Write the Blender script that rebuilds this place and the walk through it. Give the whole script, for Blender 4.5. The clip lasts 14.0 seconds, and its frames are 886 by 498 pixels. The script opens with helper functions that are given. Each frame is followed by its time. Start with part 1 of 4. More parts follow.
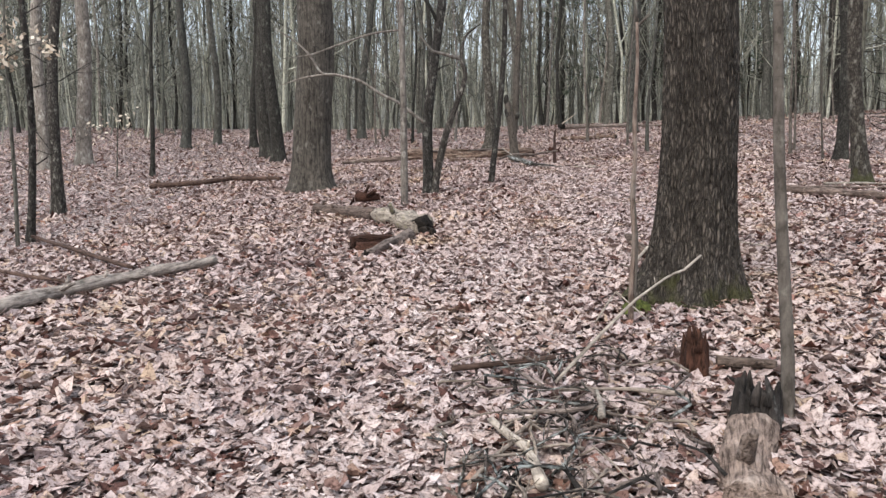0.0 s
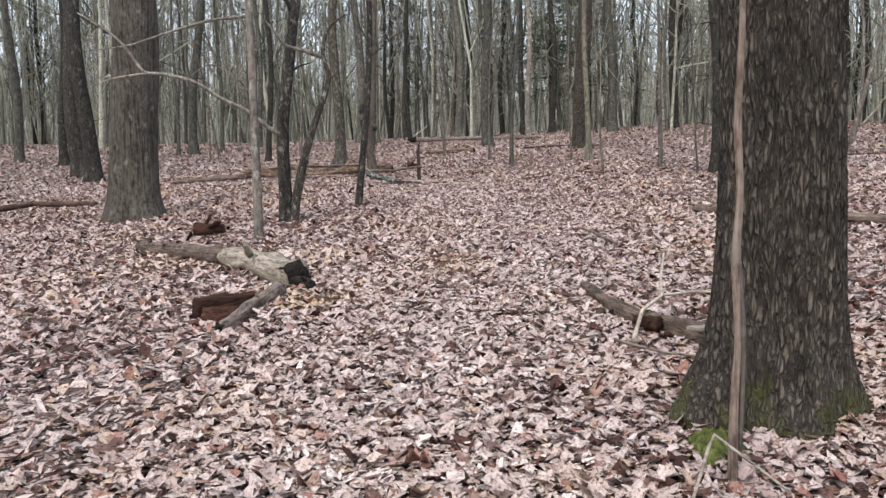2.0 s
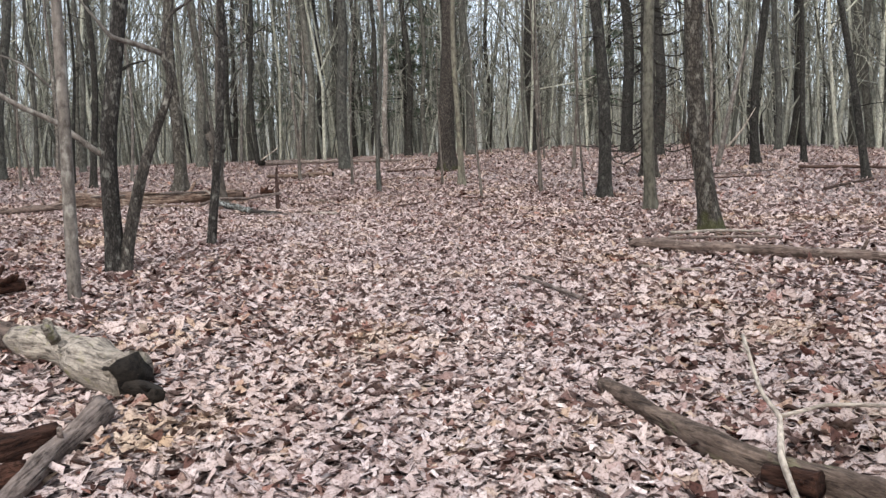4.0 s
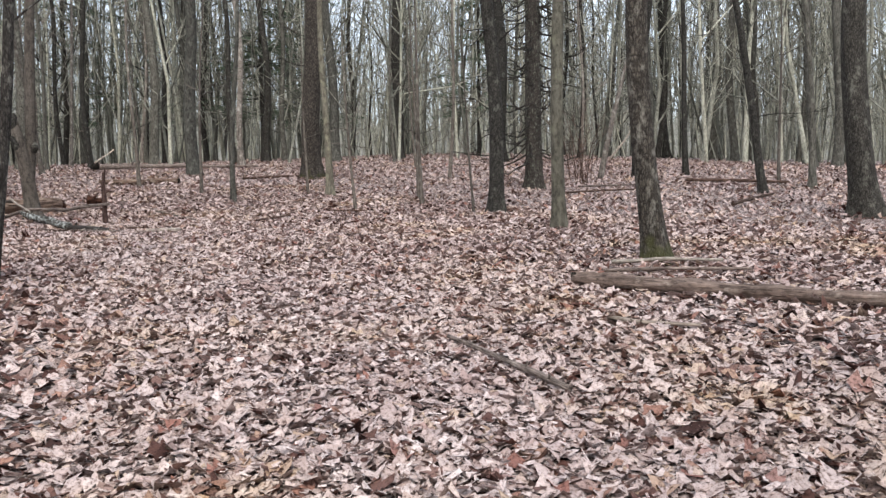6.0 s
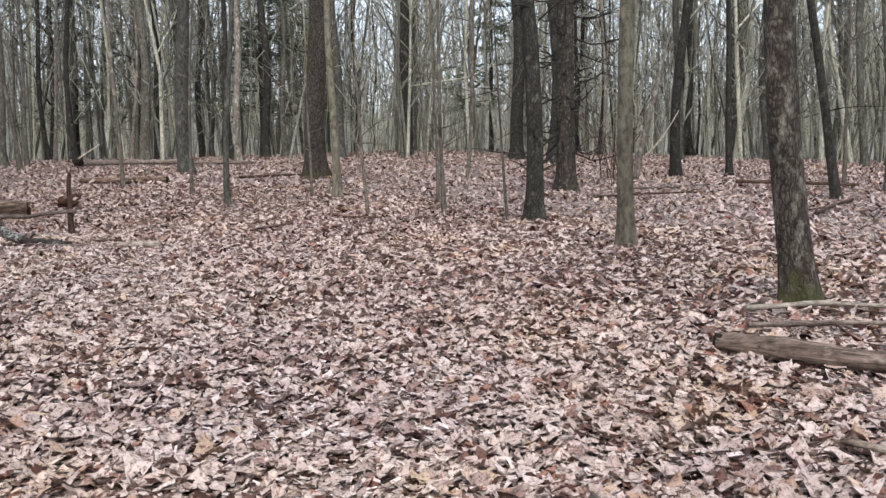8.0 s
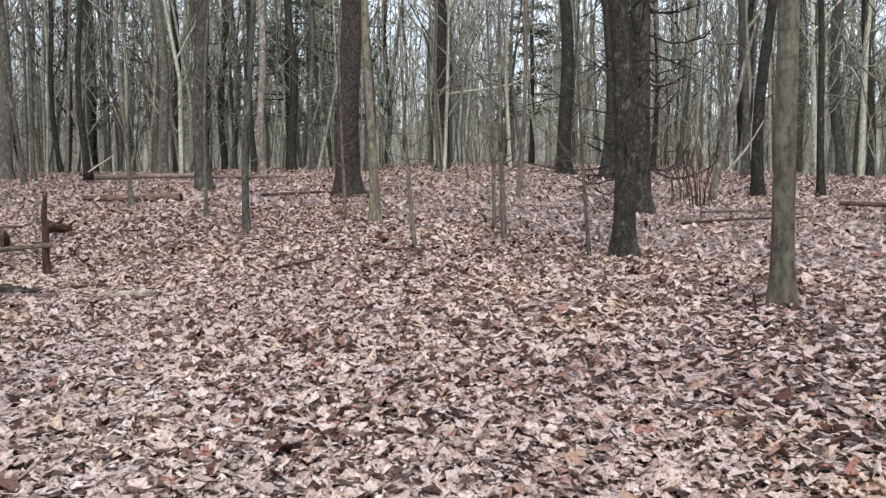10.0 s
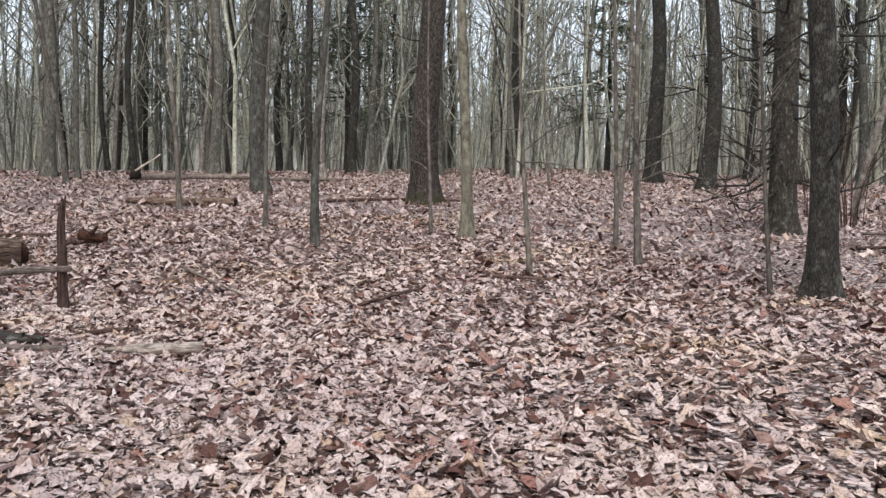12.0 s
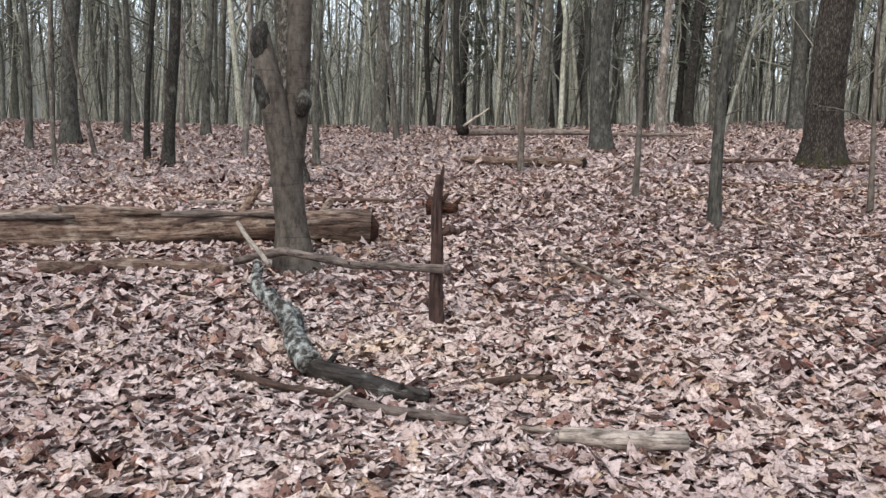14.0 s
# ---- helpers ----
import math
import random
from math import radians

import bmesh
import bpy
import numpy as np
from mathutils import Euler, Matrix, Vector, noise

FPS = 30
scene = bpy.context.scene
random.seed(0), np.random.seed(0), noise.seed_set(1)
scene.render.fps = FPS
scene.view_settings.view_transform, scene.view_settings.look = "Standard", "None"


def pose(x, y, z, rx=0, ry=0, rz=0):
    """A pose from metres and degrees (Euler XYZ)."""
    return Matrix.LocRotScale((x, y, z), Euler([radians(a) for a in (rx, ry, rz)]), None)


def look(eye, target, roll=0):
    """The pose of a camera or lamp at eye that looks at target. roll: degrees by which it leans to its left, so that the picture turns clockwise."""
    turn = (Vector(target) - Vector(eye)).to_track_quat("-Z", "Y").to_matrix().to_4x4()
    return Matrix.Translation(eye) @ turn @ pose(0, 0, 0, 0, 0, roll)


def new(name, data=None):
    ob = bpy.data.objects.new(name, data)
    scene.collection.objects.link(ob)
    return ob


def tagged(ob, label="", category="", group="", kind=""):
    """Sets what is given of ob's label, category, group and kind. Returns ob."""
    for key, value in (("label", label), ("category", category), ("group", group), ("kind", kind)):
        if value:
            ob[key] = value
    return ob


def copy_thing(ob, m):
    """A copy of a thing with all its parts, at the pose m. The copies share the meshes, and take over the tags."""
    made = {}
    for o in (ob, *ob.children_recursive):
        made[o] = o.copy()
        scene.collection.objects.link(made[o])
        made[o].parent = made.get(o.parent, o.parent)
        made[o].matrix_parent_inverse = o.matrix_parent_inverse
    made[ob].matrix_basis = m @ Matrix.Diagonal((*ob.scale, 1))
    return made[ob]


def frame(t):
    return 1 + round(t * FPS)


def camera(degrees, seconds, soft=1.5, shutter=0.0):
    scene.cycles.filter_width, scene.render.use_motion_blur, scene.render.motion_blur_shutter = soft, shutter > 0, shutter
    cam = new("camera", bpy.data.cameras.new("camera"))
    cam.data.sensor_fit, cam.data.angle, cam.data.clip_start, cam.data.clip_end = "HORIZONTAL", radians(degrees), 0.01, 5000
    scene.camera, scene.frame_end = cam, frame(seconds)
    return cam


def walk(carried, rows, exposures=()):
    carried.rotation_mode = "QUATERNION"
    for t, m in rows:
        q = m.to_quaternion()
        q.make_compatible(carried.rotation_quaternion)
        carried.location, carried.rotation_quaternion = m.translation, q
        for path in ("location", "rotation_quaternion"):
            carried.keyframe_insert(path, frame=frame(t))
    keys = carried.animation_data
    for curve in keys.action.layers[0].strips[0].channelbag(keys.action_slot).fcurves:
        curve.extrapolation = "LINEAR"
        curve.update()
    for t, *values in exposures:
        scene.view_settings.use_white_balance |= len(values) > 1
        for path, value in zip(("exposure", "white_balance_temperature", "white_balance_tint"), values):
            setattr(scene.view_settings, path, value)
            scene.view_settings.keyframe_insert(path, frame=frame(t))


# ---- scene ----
cam = camera(57.4, 14.0, 1.4)
PATH = [
    (0, (-0.149, -0.518, 1.492), (-0.109, 1.467, 1.256), -0.3),
    (0.5, (-0.28, 0.105, 1.527), (-0.171, 2.087, 1.287), -0.8),
    (1, (-0.376, 0.792, 1.547), (-0.152, 2.766, 1.317), -0.5),
    (1.5, (-0.483, 1.439, 1.562), (-0.147, 3.394, 1.309), -0.7),
    (2, (-0.469, 2.172, 1.562), (-0.036, 4.113, 1.355), -0.9),
    (2.5, (-0.519, 2.839, 1.554), (-0.001, 4.756, 1.319), -0.7),
    (3, (-0.504, 3.509, 1.57), (0.087, 5.405, 1.329), -0.9),
    (3.5, (-0.486, 4.156, 1.594), (0.218, 6.018, 1.394), -0.7),
    (4, (-0.365, 4.777, 1.627), (0.434, 6.604, 1.47), -1.3),
    (4.2, (-0.298, 5.037, 1.664), (0.541, 6.847, 1.524), -1.4),
    (6.3, (0.595, 7.588, 1.722), (1.719, 9.236, 1.586), -0.9),
    (6.5, (0.656, 7.773, 1.759), (1.784, 9.419, 1.636), -1.2),
    (7, (0.849, 8.382, 1.776), (1.978, 10.026, 1.628), -1.2),
    (7.5, (1.159, 8.991, 1.801), (2.288, 10.635, 1.647), -0.8),
    (7.7, (1.274, 9.254, 1.826), (2.391, 10.906, 1.669), -0.5),
    (9.8, (2.396, 12.009, 2.093), (3.48, 13.684, 1.955), -0.3),
    (10, (2.48, 12.291, 2.105), (3.539, 13.983, 1.975), -0.1),
    (10.5, (2.667, 12.99, 2.14), (3.711, 14.691, 2.014), -0.3),
    (11, (2.864, 13.724, 2.165), (3.872, 15.448, 2.056), 0.5),
    (11.5, (2.971, 14.393, 2.188), (3.954, 16.131, 2.095), 0.8),
    (12, (3.081, 15.1, 2.197), (4.046, 16.848, 2.078), 1.1),
    (12.5, (2.985, 15.893, 2.216), (3.727, 17.744, 2.068), 1.3),
    (13, (2.956, 16.529, 2.239), (3.433, 18.463, 2.064), 0.1),
    (13.5, (2.903, 17.279, 2.247), (3.264, 19.235, 2.037), 0.7),
    (14, (2.869, 17.989, 2.29), (3.16, 19.952, 2.042), 1.4),
]
walk(cam, [(t, look(eye, target, roll)) for t, eye, target, roll in PATH])

# ---- world, sun, exposure ----
SUN_UP, SUN_ROUND = 48.0, 215.0
world = bpy.data.worlds.new("overcast_sky")
scene.world = world
world.use_nodes = True
wn = world.node_tree
sky = wn.nodes.new("ShaderNodeTexSky")
sky.sky_type, sky.sun_disc = "NISHITA", False
sky.sun_elevation, sky.sun_rotation = radians(SUN_UP), radians(SUN_ROUND)
sky.air_density, sky.dust_density, sky.ozone_density = 1.0, 3.0, 1.0
# thin even cloud over the blue
cloud = wn.nodes.new("ShaderNodeMix")
cloud.data_type = "RGBA"
cloud.inputs[0].default_value = 0.62
cloud.inputs[7].default_value = (5.4, 5.9, 6.5, 1)
wn.links.new(sky.outputs[0], cloud.inputs[6])
wn.links.new(cloud.outputs[2], wn.nodes["Background"].inputs[0])
wn.nodes["Background"].inputs[1].default_value = 0.15
sun = new("sun", bpy.data.lights.new("sun", "SUN"))
sun.data.energy, sun.data.angle, sun.data.color = 1.4, radians(25), (1.0, 0.96, 0.9)
sun.matrix_world = look((0, 0, 30), (-math.sin(radians(SUN_ROUND)) * 20, -math.cos(radians(SUN_ROUND)) * 20,
                                     30 - 20 * math.tan(radians(SUN_UP))))
scene.view_settings.exposure = 0.83

# ---- ground shape ----
BUMPS = ((0, 2), (0, 9), (0, 16), (0, 23), (0, 30), (8, 2), (8, 9), (8, 16), (8, 23), (10, 30), (9, 37))
SWELL = (0.197, 0.251, 0.274, 0.18, -0.018, 0.115, 0.168, 0.132, -0.059, 0.221, 0.038)
LIE = (-0.108, 0.555, 0.138, 0.105, -0.096, 0.128)


def soft(v, lo, hi, s):
    v = hi - s * np.log1p(np.exp(np.clip((hi - v) / s, -50, 50)))
    return lo + s * np.log1p(np.exp(np.clip((v - lo) / s, -50, 50)))


def ground_z(x, y):
    """Height of the forest floor: a slope up to a crest with low swells."""
    x, y = soft(np.asarray(x, float), -22, 26, 3.0), soft(np.asarray(y, float), -8, 46, 5.0)
    z = LIE[0] + LIE[1] * x / 10 + LIE[2] * y / 10 + LIE[3] * x * x / 100 + LIE[4] * x * y / 100 + LIE[5] * y * y / 100
    for (cx, cy), a in zip(BUMPS, SWELL):
        z = z + a * np.exp(-((x - cx) ** 2 + (y - cy) ** 2) / 25.0)
    return z


def gz(x, y):
    return float(ground_z(x, y))


# ---- mesh tools ----
class Mesh:
    """Collects quads of many tubes and sheets into one mesh."""

    def __init__(self):
        self.v, self.f, self.n = [], [], 0

    def add(self, v, f):
        self.v.append(np.asarray(v, float).reshape(-1, 3))
        self.f.append(np.asarray(f, int).reshape(-1, 4) + self.n)
        self.n += len(self.v[-1])

    def tube(self, p, r, sides, cap=True, rough=None, twist=0.0):
        """A tube along the points p with radii r; rough(theta, s) scales the radius."""
        p, r = np.asarray(p, float), np.asarray(r, float)
        if cap:
            p = np.vstack([p[:1], p, p[-1:]])
            r = np.concatenate([[r[0] * 0.02], r, [r[-1] * 0.02]])
        t = np.gradient(p, axis=0)
        if cap:
            t[0] = t[1] = p[2] - p[1]
            t[-1] = t[-2] = p[-2] - p[-3]
        t /= np.linalg.norm(t, axis=1)[:, None] + 1e-9
        main = p[-1] - p[0]
        ref = np.array([1.0, 0.13, 0]) if abs(main[2]) > 0.6 * np.linalg.norm(main) else np.array([0.0, 0.0, 1.0])
        a = np.cross(ref, t)
        a /= np.linalg.norm(a, axis=1)[:, None] + 1e-9
        b = np.cross(t, a)
        th = np.linspace(0, 2 * math.pi, sides, endpoint=False)
        k = np.ones((len(p), sides)) if rough is None else rough(th[None, :] + 0 * r[:, None], p[:, 2][:, None] + 0 * th[None, :])
        v = p[:, None, :] + (r[:, None] * k)[..., None] * (np.cos(th)[None, :, None] * a[:, None, :] + np.sin(th)[None, :, None] * b[:, None, :])
        i = np.arange(len(p) - 1)[:, None] * sides
        j = np.arange(sides)[None, :]
        j2 = (j + 1) % sides
        self.add(v, np.stack([i + j, i + j2, i + sides + j2, i + sides + j], -1))

    def data(self, name, material, smooth=True):
        me = bpy.data.meshes.new(name)
        v, f = np.concatenate(self.v), np.concatenate(self.f)
        me.vertices.add(len(v))
        me.vertices.foreach_set("co", v.ravel())
        me.loops.add(len(f) * 4)
        me.loops.foreach_set("vertex_index", f.ravel())
        me.polygons.add(len(f))
        me.polygons.foreach_set("loop_start", np.arange(len(f)) * 4)
        me.polygons.foreach_set("use_smooth", np.full(len(f), smooth))
        me.update(calc_edges=True)
        me.materials.append(material)
        return me


def part(name, mesh, material, parent, label="", smooth=True):
    ob = new(name, mesh.data(name, material, smooth))
    ob.parent = parent
    return tagged(ob, label)


def thing(name, x, y, z, label, category, group=""):
    ob = new(name)
    ob.location = (x, y, z)
    ob.empty_display_size = 0.2
    return tagged(ob, label, category, group)


# ---- materials ----
def material(name, rough=0.9):
    m = bpy.data.materials.new(name)
    m.use_nodes = True
    nt = m.node_tree
    b = nt.nodes["Principled BSDF"]
    b.inputs["Roughness"].default_value = rough
    b.inputs["Specular IOR Level"].default_value = 0.2
    return m, nt, b


def node(nt, kind, links=(), **values):
    n = nt.nodes.new("ShaderNode" + kind)
    for key, v in values.items():
        n.inputs[key.replace("_", " ")].default_value = v
    for key, src in links:
        nt.links.new(src, n.inputs[key])
    return n


def ramp(nt, src, *stops):
    n = nt.nodes.new("ShaderNodeValToRGB")
    n.color_ramp.elements[0].position, n.color_ramp.elements[0].color = stops[0][0], (*stops[0][1], 1)
    n.color_ramp.elements[1].position, n.color_ramp.elements[1].color = stops[-1][0], (*stops[-1][1], 1)
    for at, c in stops[1:-1]:
        n.color_ramp.elements.new(at).color = (*c, 1)
    nt.links.new(src, n.inputs[0])
    return n.outputs[0]


def mix(nt, fac, a, b, kind="MIX"):
    n = nt.nodes.new("ShaderNodeMix")
    n.data_type, n.blend_type = "RGBA", kind
    for slot, v in ((0, fac), (6, a), (7, b)):
        if isinstance(v, (int, float)):
            n.inputs[slot].default_value = v
        elif isinstance(v, tuple):
            n.inputs[slot].default_value = (*v, 1)
        else:
            nt.links.new(v, n.inputs[slot])
    return n.outputs[2]


def mapped(nt, sx, sy, sz):
    co = nt.nodes.new("ShaderNodeTexCoord")
    mp = node(nt, "Mapping", [("Vector", co.outputs["Object"])], Scale=(sx, sy, sz))
    return mp.outputs[0]


def bump(nt, b, height, strength, distance):
    n = node(nt, "Bump", [("Height", height)], Strength=strength, Distance=distance)
    nt.links.new(n.outputs[0], b.inputs["Normal"])


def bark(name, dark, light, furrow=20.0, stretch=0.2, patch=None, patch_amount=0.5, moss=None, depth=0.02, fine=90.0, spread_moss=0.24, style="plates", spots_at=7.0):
    """Bark or bare wood: plates split by cracks whose dark colour also holds furrow shade, long fibres, or a smooth
    banded skin;
    blotches of lichen, moss in clumps; each tree a little lighter or darker."""
    m, nt, b = material(name)
    at = mapped(nt, furrow, furrow, furrow * stretch)
    grain = node(nt, "TexNoise", [("Vector", mapped(nt, fine, fine, fine * 0.35))], Scale=1.0, Detail=5.0, Roughness=0.65)
    if style == "plates":
        warp = node(nt, "TexNoise", [("Vector", at)], Scale=0.9, Detail=4.0)
        moved = node(nt, "Mix")
        moved.data_type = "VECTOR"
        moved.inputs[0].default_value = 0.6
        nt.links.new(at, moved.inputs[4])
        nt.links.new(warp.outputs["Color"], moved.inputs[5])
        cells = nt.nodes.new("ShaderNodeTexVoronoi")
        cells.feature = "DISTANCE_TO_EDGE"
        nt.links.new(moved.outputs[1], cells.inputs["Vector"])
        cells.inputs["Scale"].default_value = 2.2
        # crack colour: darker furrow bark, with the shade inside it painted on top
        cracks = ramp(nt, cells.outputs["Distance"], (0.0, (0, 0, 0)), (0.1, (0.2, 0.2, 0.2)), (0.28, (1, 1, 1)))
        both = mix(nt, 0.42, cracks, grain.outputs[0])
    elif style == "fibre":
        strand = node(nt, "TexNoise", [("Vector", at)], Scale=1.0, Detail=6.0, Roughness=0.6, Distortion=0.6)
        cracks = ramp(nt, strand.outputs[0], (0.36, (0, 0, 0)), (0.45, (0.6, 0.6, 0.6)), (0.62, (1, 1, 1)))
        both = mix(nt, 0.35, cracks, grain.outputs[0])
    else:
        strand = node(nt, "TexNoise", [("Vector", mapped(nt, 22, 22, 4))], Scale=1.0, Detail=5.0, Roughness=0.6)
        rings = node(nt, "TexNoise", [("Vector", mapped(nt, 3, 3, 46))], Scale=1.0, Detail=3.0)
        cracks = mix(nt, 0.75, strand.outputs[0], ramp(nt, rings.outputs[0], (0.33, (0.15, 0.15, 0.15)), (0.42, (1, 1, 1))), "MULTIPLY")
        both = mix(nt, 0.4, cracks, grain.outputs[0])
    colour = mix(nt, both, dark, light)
    wide = node(nt, "TexNoise", [("Vector", mapped(nt, 2.2, 2.2, 0.9))], Scale=1.0, Detail=4.0)
    colour = mix(nt, 0.5, colour, ramp(nt, wide.outputs[0], (0.3, (0.55, 0.53, 0.5)), (0.7, (1.25, 1.25, 1.25))), "MULTIPLY")
    blot = node(nt, "TexNoise", [("Vector", mapped(nt, 17, 17, 8))], Scale=1.0, Detail=5.0, Roughness=0.7)
    colour = mix(nt, 0.75, colour, ramp(nt, blot.outputs[0], (0.38, (0.4, 0.38, 0.36)), (0.5, (1, 1, 1)), (0.64, (1.45, 1.46, 1.42))), "MULTIPLY")
    if patch:
        spots = node(nt, "TexNoise", [("Vector", mapped(nt, spots_at, spots_at, spots_at * 0.57))], Scale=1.0, Detail=6.0, Roughness=0.65)
        colour = mix(nt, ramp(nt, spots.outputs[0], (0.62 - 0.2 * patch_amount, (0, 0, 0)), (0.68, (0.9, 0.9, 0.9))), colour, patch)
    if moss:
        tall = node(nt, "SeparateXYZ", [(0, nt.nodes.new("ShaderNodeTexCoord").outputs["Object"])])
        clump = node(nt, "TexNoise", [("Vector", mapped(nt, 6, 6, 5))], Scale=1.0, Detail=5.0)
        low = node(nt, "MapRange", [(0, tall.outputs[2])])
        low.inputs[1].default_value, low.inputs[2].default_value = 0.0, moss
        low.inputs[3].default_value, low.inputs[4].default_value = spread_moss, -0.3
        s = nt.nodes.new("ShaderNodeMath")
        nt.links.new(low.outputs[0], s.inputs[0])
        nt.links.new(clump.outputs[0], s.inputs[1])
        colour = mix(nt, ramp(nt, s.outputs[0], (0.5, (0, 0, 0)), (0.66, (0.85, 0.85, 0.85))), colour, (0.062, 0.062, 0.026))
    each = nt.nodes.new("ShaderNodeObjectInfo")
    colour = mix(nt, 1.0, colour, ramp(nt, each.outputs["Random"], (0, (0.7, 0.71, 0.7)), (1, (1.28, 1.26, 1.2))), "MULTIPLY")
    nt.links.new(colour, b.inputs["Base Color"])
    bump(nt, b, both, 0.9, depth)
    return m


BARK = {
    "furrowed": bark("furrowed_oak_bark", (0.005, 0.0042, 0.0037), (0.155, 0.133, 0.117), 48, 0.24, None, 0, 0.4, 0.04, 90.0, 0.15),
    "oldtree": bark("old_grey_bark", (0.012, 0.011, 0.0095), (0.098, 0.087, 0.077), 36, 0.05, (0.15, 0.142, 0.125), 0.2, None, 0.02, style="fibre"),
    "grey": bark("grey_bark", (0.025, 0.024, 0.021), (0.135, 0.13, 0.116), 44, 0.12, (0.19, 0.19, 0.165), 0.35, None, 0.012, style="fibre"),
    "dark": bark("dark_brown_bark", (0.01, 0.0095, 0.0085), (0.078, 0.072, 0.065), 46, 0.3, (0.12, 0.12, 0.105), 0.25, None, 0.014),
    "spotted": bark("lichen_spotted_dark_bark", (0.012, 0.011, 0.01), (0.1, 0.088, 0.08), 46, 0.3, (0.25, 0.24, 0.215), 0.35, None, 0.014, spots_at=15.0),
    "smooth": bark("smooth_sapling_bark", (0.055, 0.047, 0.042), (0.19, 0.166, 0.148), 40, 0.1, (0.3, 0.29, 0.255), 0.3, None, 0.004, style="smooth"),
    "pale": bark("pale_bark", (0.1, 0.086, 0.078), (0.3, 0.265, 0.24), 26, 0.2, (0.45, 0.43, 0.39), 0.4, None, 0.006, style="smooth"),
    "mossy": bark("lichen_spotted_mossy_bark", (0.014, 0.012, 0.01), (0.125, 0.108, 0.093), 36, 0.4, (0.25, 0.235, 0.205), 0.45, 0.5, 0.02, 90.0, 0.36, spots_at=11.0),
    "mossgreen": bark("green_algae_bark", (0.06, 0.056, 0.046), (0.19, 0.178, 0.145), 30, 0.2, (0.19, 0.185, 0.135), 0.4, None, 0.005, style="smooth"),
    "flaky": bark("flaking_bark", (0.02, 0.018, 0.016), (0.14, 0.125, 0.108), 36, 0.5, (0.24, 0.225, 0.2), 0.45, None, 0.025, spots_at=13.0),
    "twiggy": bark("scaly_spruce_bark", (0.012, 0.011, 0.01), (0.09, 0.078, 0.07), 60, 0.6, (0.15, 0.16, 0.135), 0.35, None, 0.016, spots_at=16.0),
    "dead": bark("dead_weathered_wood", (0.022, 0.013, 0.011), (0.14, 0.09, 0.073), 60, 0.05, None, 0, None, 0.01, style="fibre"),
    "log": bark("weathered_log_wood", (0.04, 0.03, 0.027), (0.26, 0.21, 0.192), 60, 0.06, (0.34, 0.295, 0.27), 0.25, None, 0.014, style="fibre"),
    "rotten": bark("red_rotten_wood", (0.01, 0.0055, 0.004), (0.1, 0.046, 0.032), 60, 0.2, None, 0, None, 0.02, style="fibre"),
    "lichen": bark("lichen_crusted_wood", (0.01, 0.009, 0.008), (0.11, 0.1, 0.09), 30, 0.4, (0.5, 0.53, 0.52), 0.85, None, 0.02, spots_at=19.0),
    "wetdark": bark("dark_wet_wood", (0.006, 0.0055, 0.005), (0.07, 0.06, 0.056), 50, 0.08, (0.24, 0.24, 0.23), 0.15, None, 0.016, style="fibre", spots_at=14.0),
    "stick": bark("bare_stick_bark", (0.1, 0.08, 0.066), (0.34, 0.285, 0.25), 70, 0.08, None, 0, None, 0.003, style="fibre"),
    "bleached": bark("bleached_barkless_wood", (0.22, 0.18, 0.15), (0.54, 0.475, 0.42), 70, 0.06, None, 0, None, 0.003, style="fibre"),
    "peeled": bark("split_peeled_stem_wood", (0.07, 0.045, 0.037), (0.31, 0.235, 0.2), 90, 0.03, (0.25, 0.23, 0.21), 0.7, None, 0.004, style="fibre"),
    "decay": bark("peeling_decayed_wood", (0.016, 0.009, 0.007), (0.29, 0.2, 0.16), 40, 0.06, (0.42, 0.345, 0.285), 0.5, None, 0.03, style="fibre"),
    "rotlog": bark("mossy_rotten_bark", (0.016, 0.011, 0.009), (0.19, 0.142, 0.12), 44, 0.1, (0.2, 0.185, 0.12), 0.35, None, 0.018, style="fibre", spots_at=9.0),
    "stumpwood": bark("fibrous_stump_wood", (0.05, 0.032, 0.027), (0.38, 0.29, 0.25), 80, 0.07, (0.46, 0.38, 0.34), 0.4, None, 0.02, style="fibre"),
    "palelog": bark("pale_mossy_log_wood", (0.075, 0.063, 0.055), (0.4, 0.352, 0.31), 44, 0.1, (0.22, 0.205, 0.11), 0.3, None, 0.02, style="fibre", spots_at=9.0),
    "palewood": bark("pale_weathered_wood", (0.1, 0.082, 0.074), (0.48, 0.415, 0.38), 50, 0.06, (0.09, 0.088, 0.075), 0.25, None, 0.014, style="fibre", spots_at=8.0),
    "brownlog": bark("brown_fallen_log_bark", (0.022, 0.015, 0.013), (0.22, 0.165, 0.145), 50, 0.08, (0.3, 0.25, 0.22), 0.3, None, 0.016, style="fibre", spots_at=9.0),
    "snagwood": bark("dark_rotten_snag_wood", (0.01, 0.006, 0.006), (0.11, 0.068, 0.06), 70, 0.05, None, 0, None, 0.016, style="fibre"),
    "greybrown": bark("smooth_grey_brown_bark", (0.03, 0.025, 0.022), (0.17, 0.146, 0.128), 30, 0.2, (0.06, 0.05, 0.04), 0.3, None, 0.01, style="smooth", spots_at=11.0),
    # near-black wood; on hollow ends it stands in for the shade inside
    "hollow": bark("black_wood_and_hollow_shade", (0.004, 0.0035, 0.003), (0.03, 0.024, 0.02), 30, 0.2, None, 0, None, 0.02, style="fibre"),
}

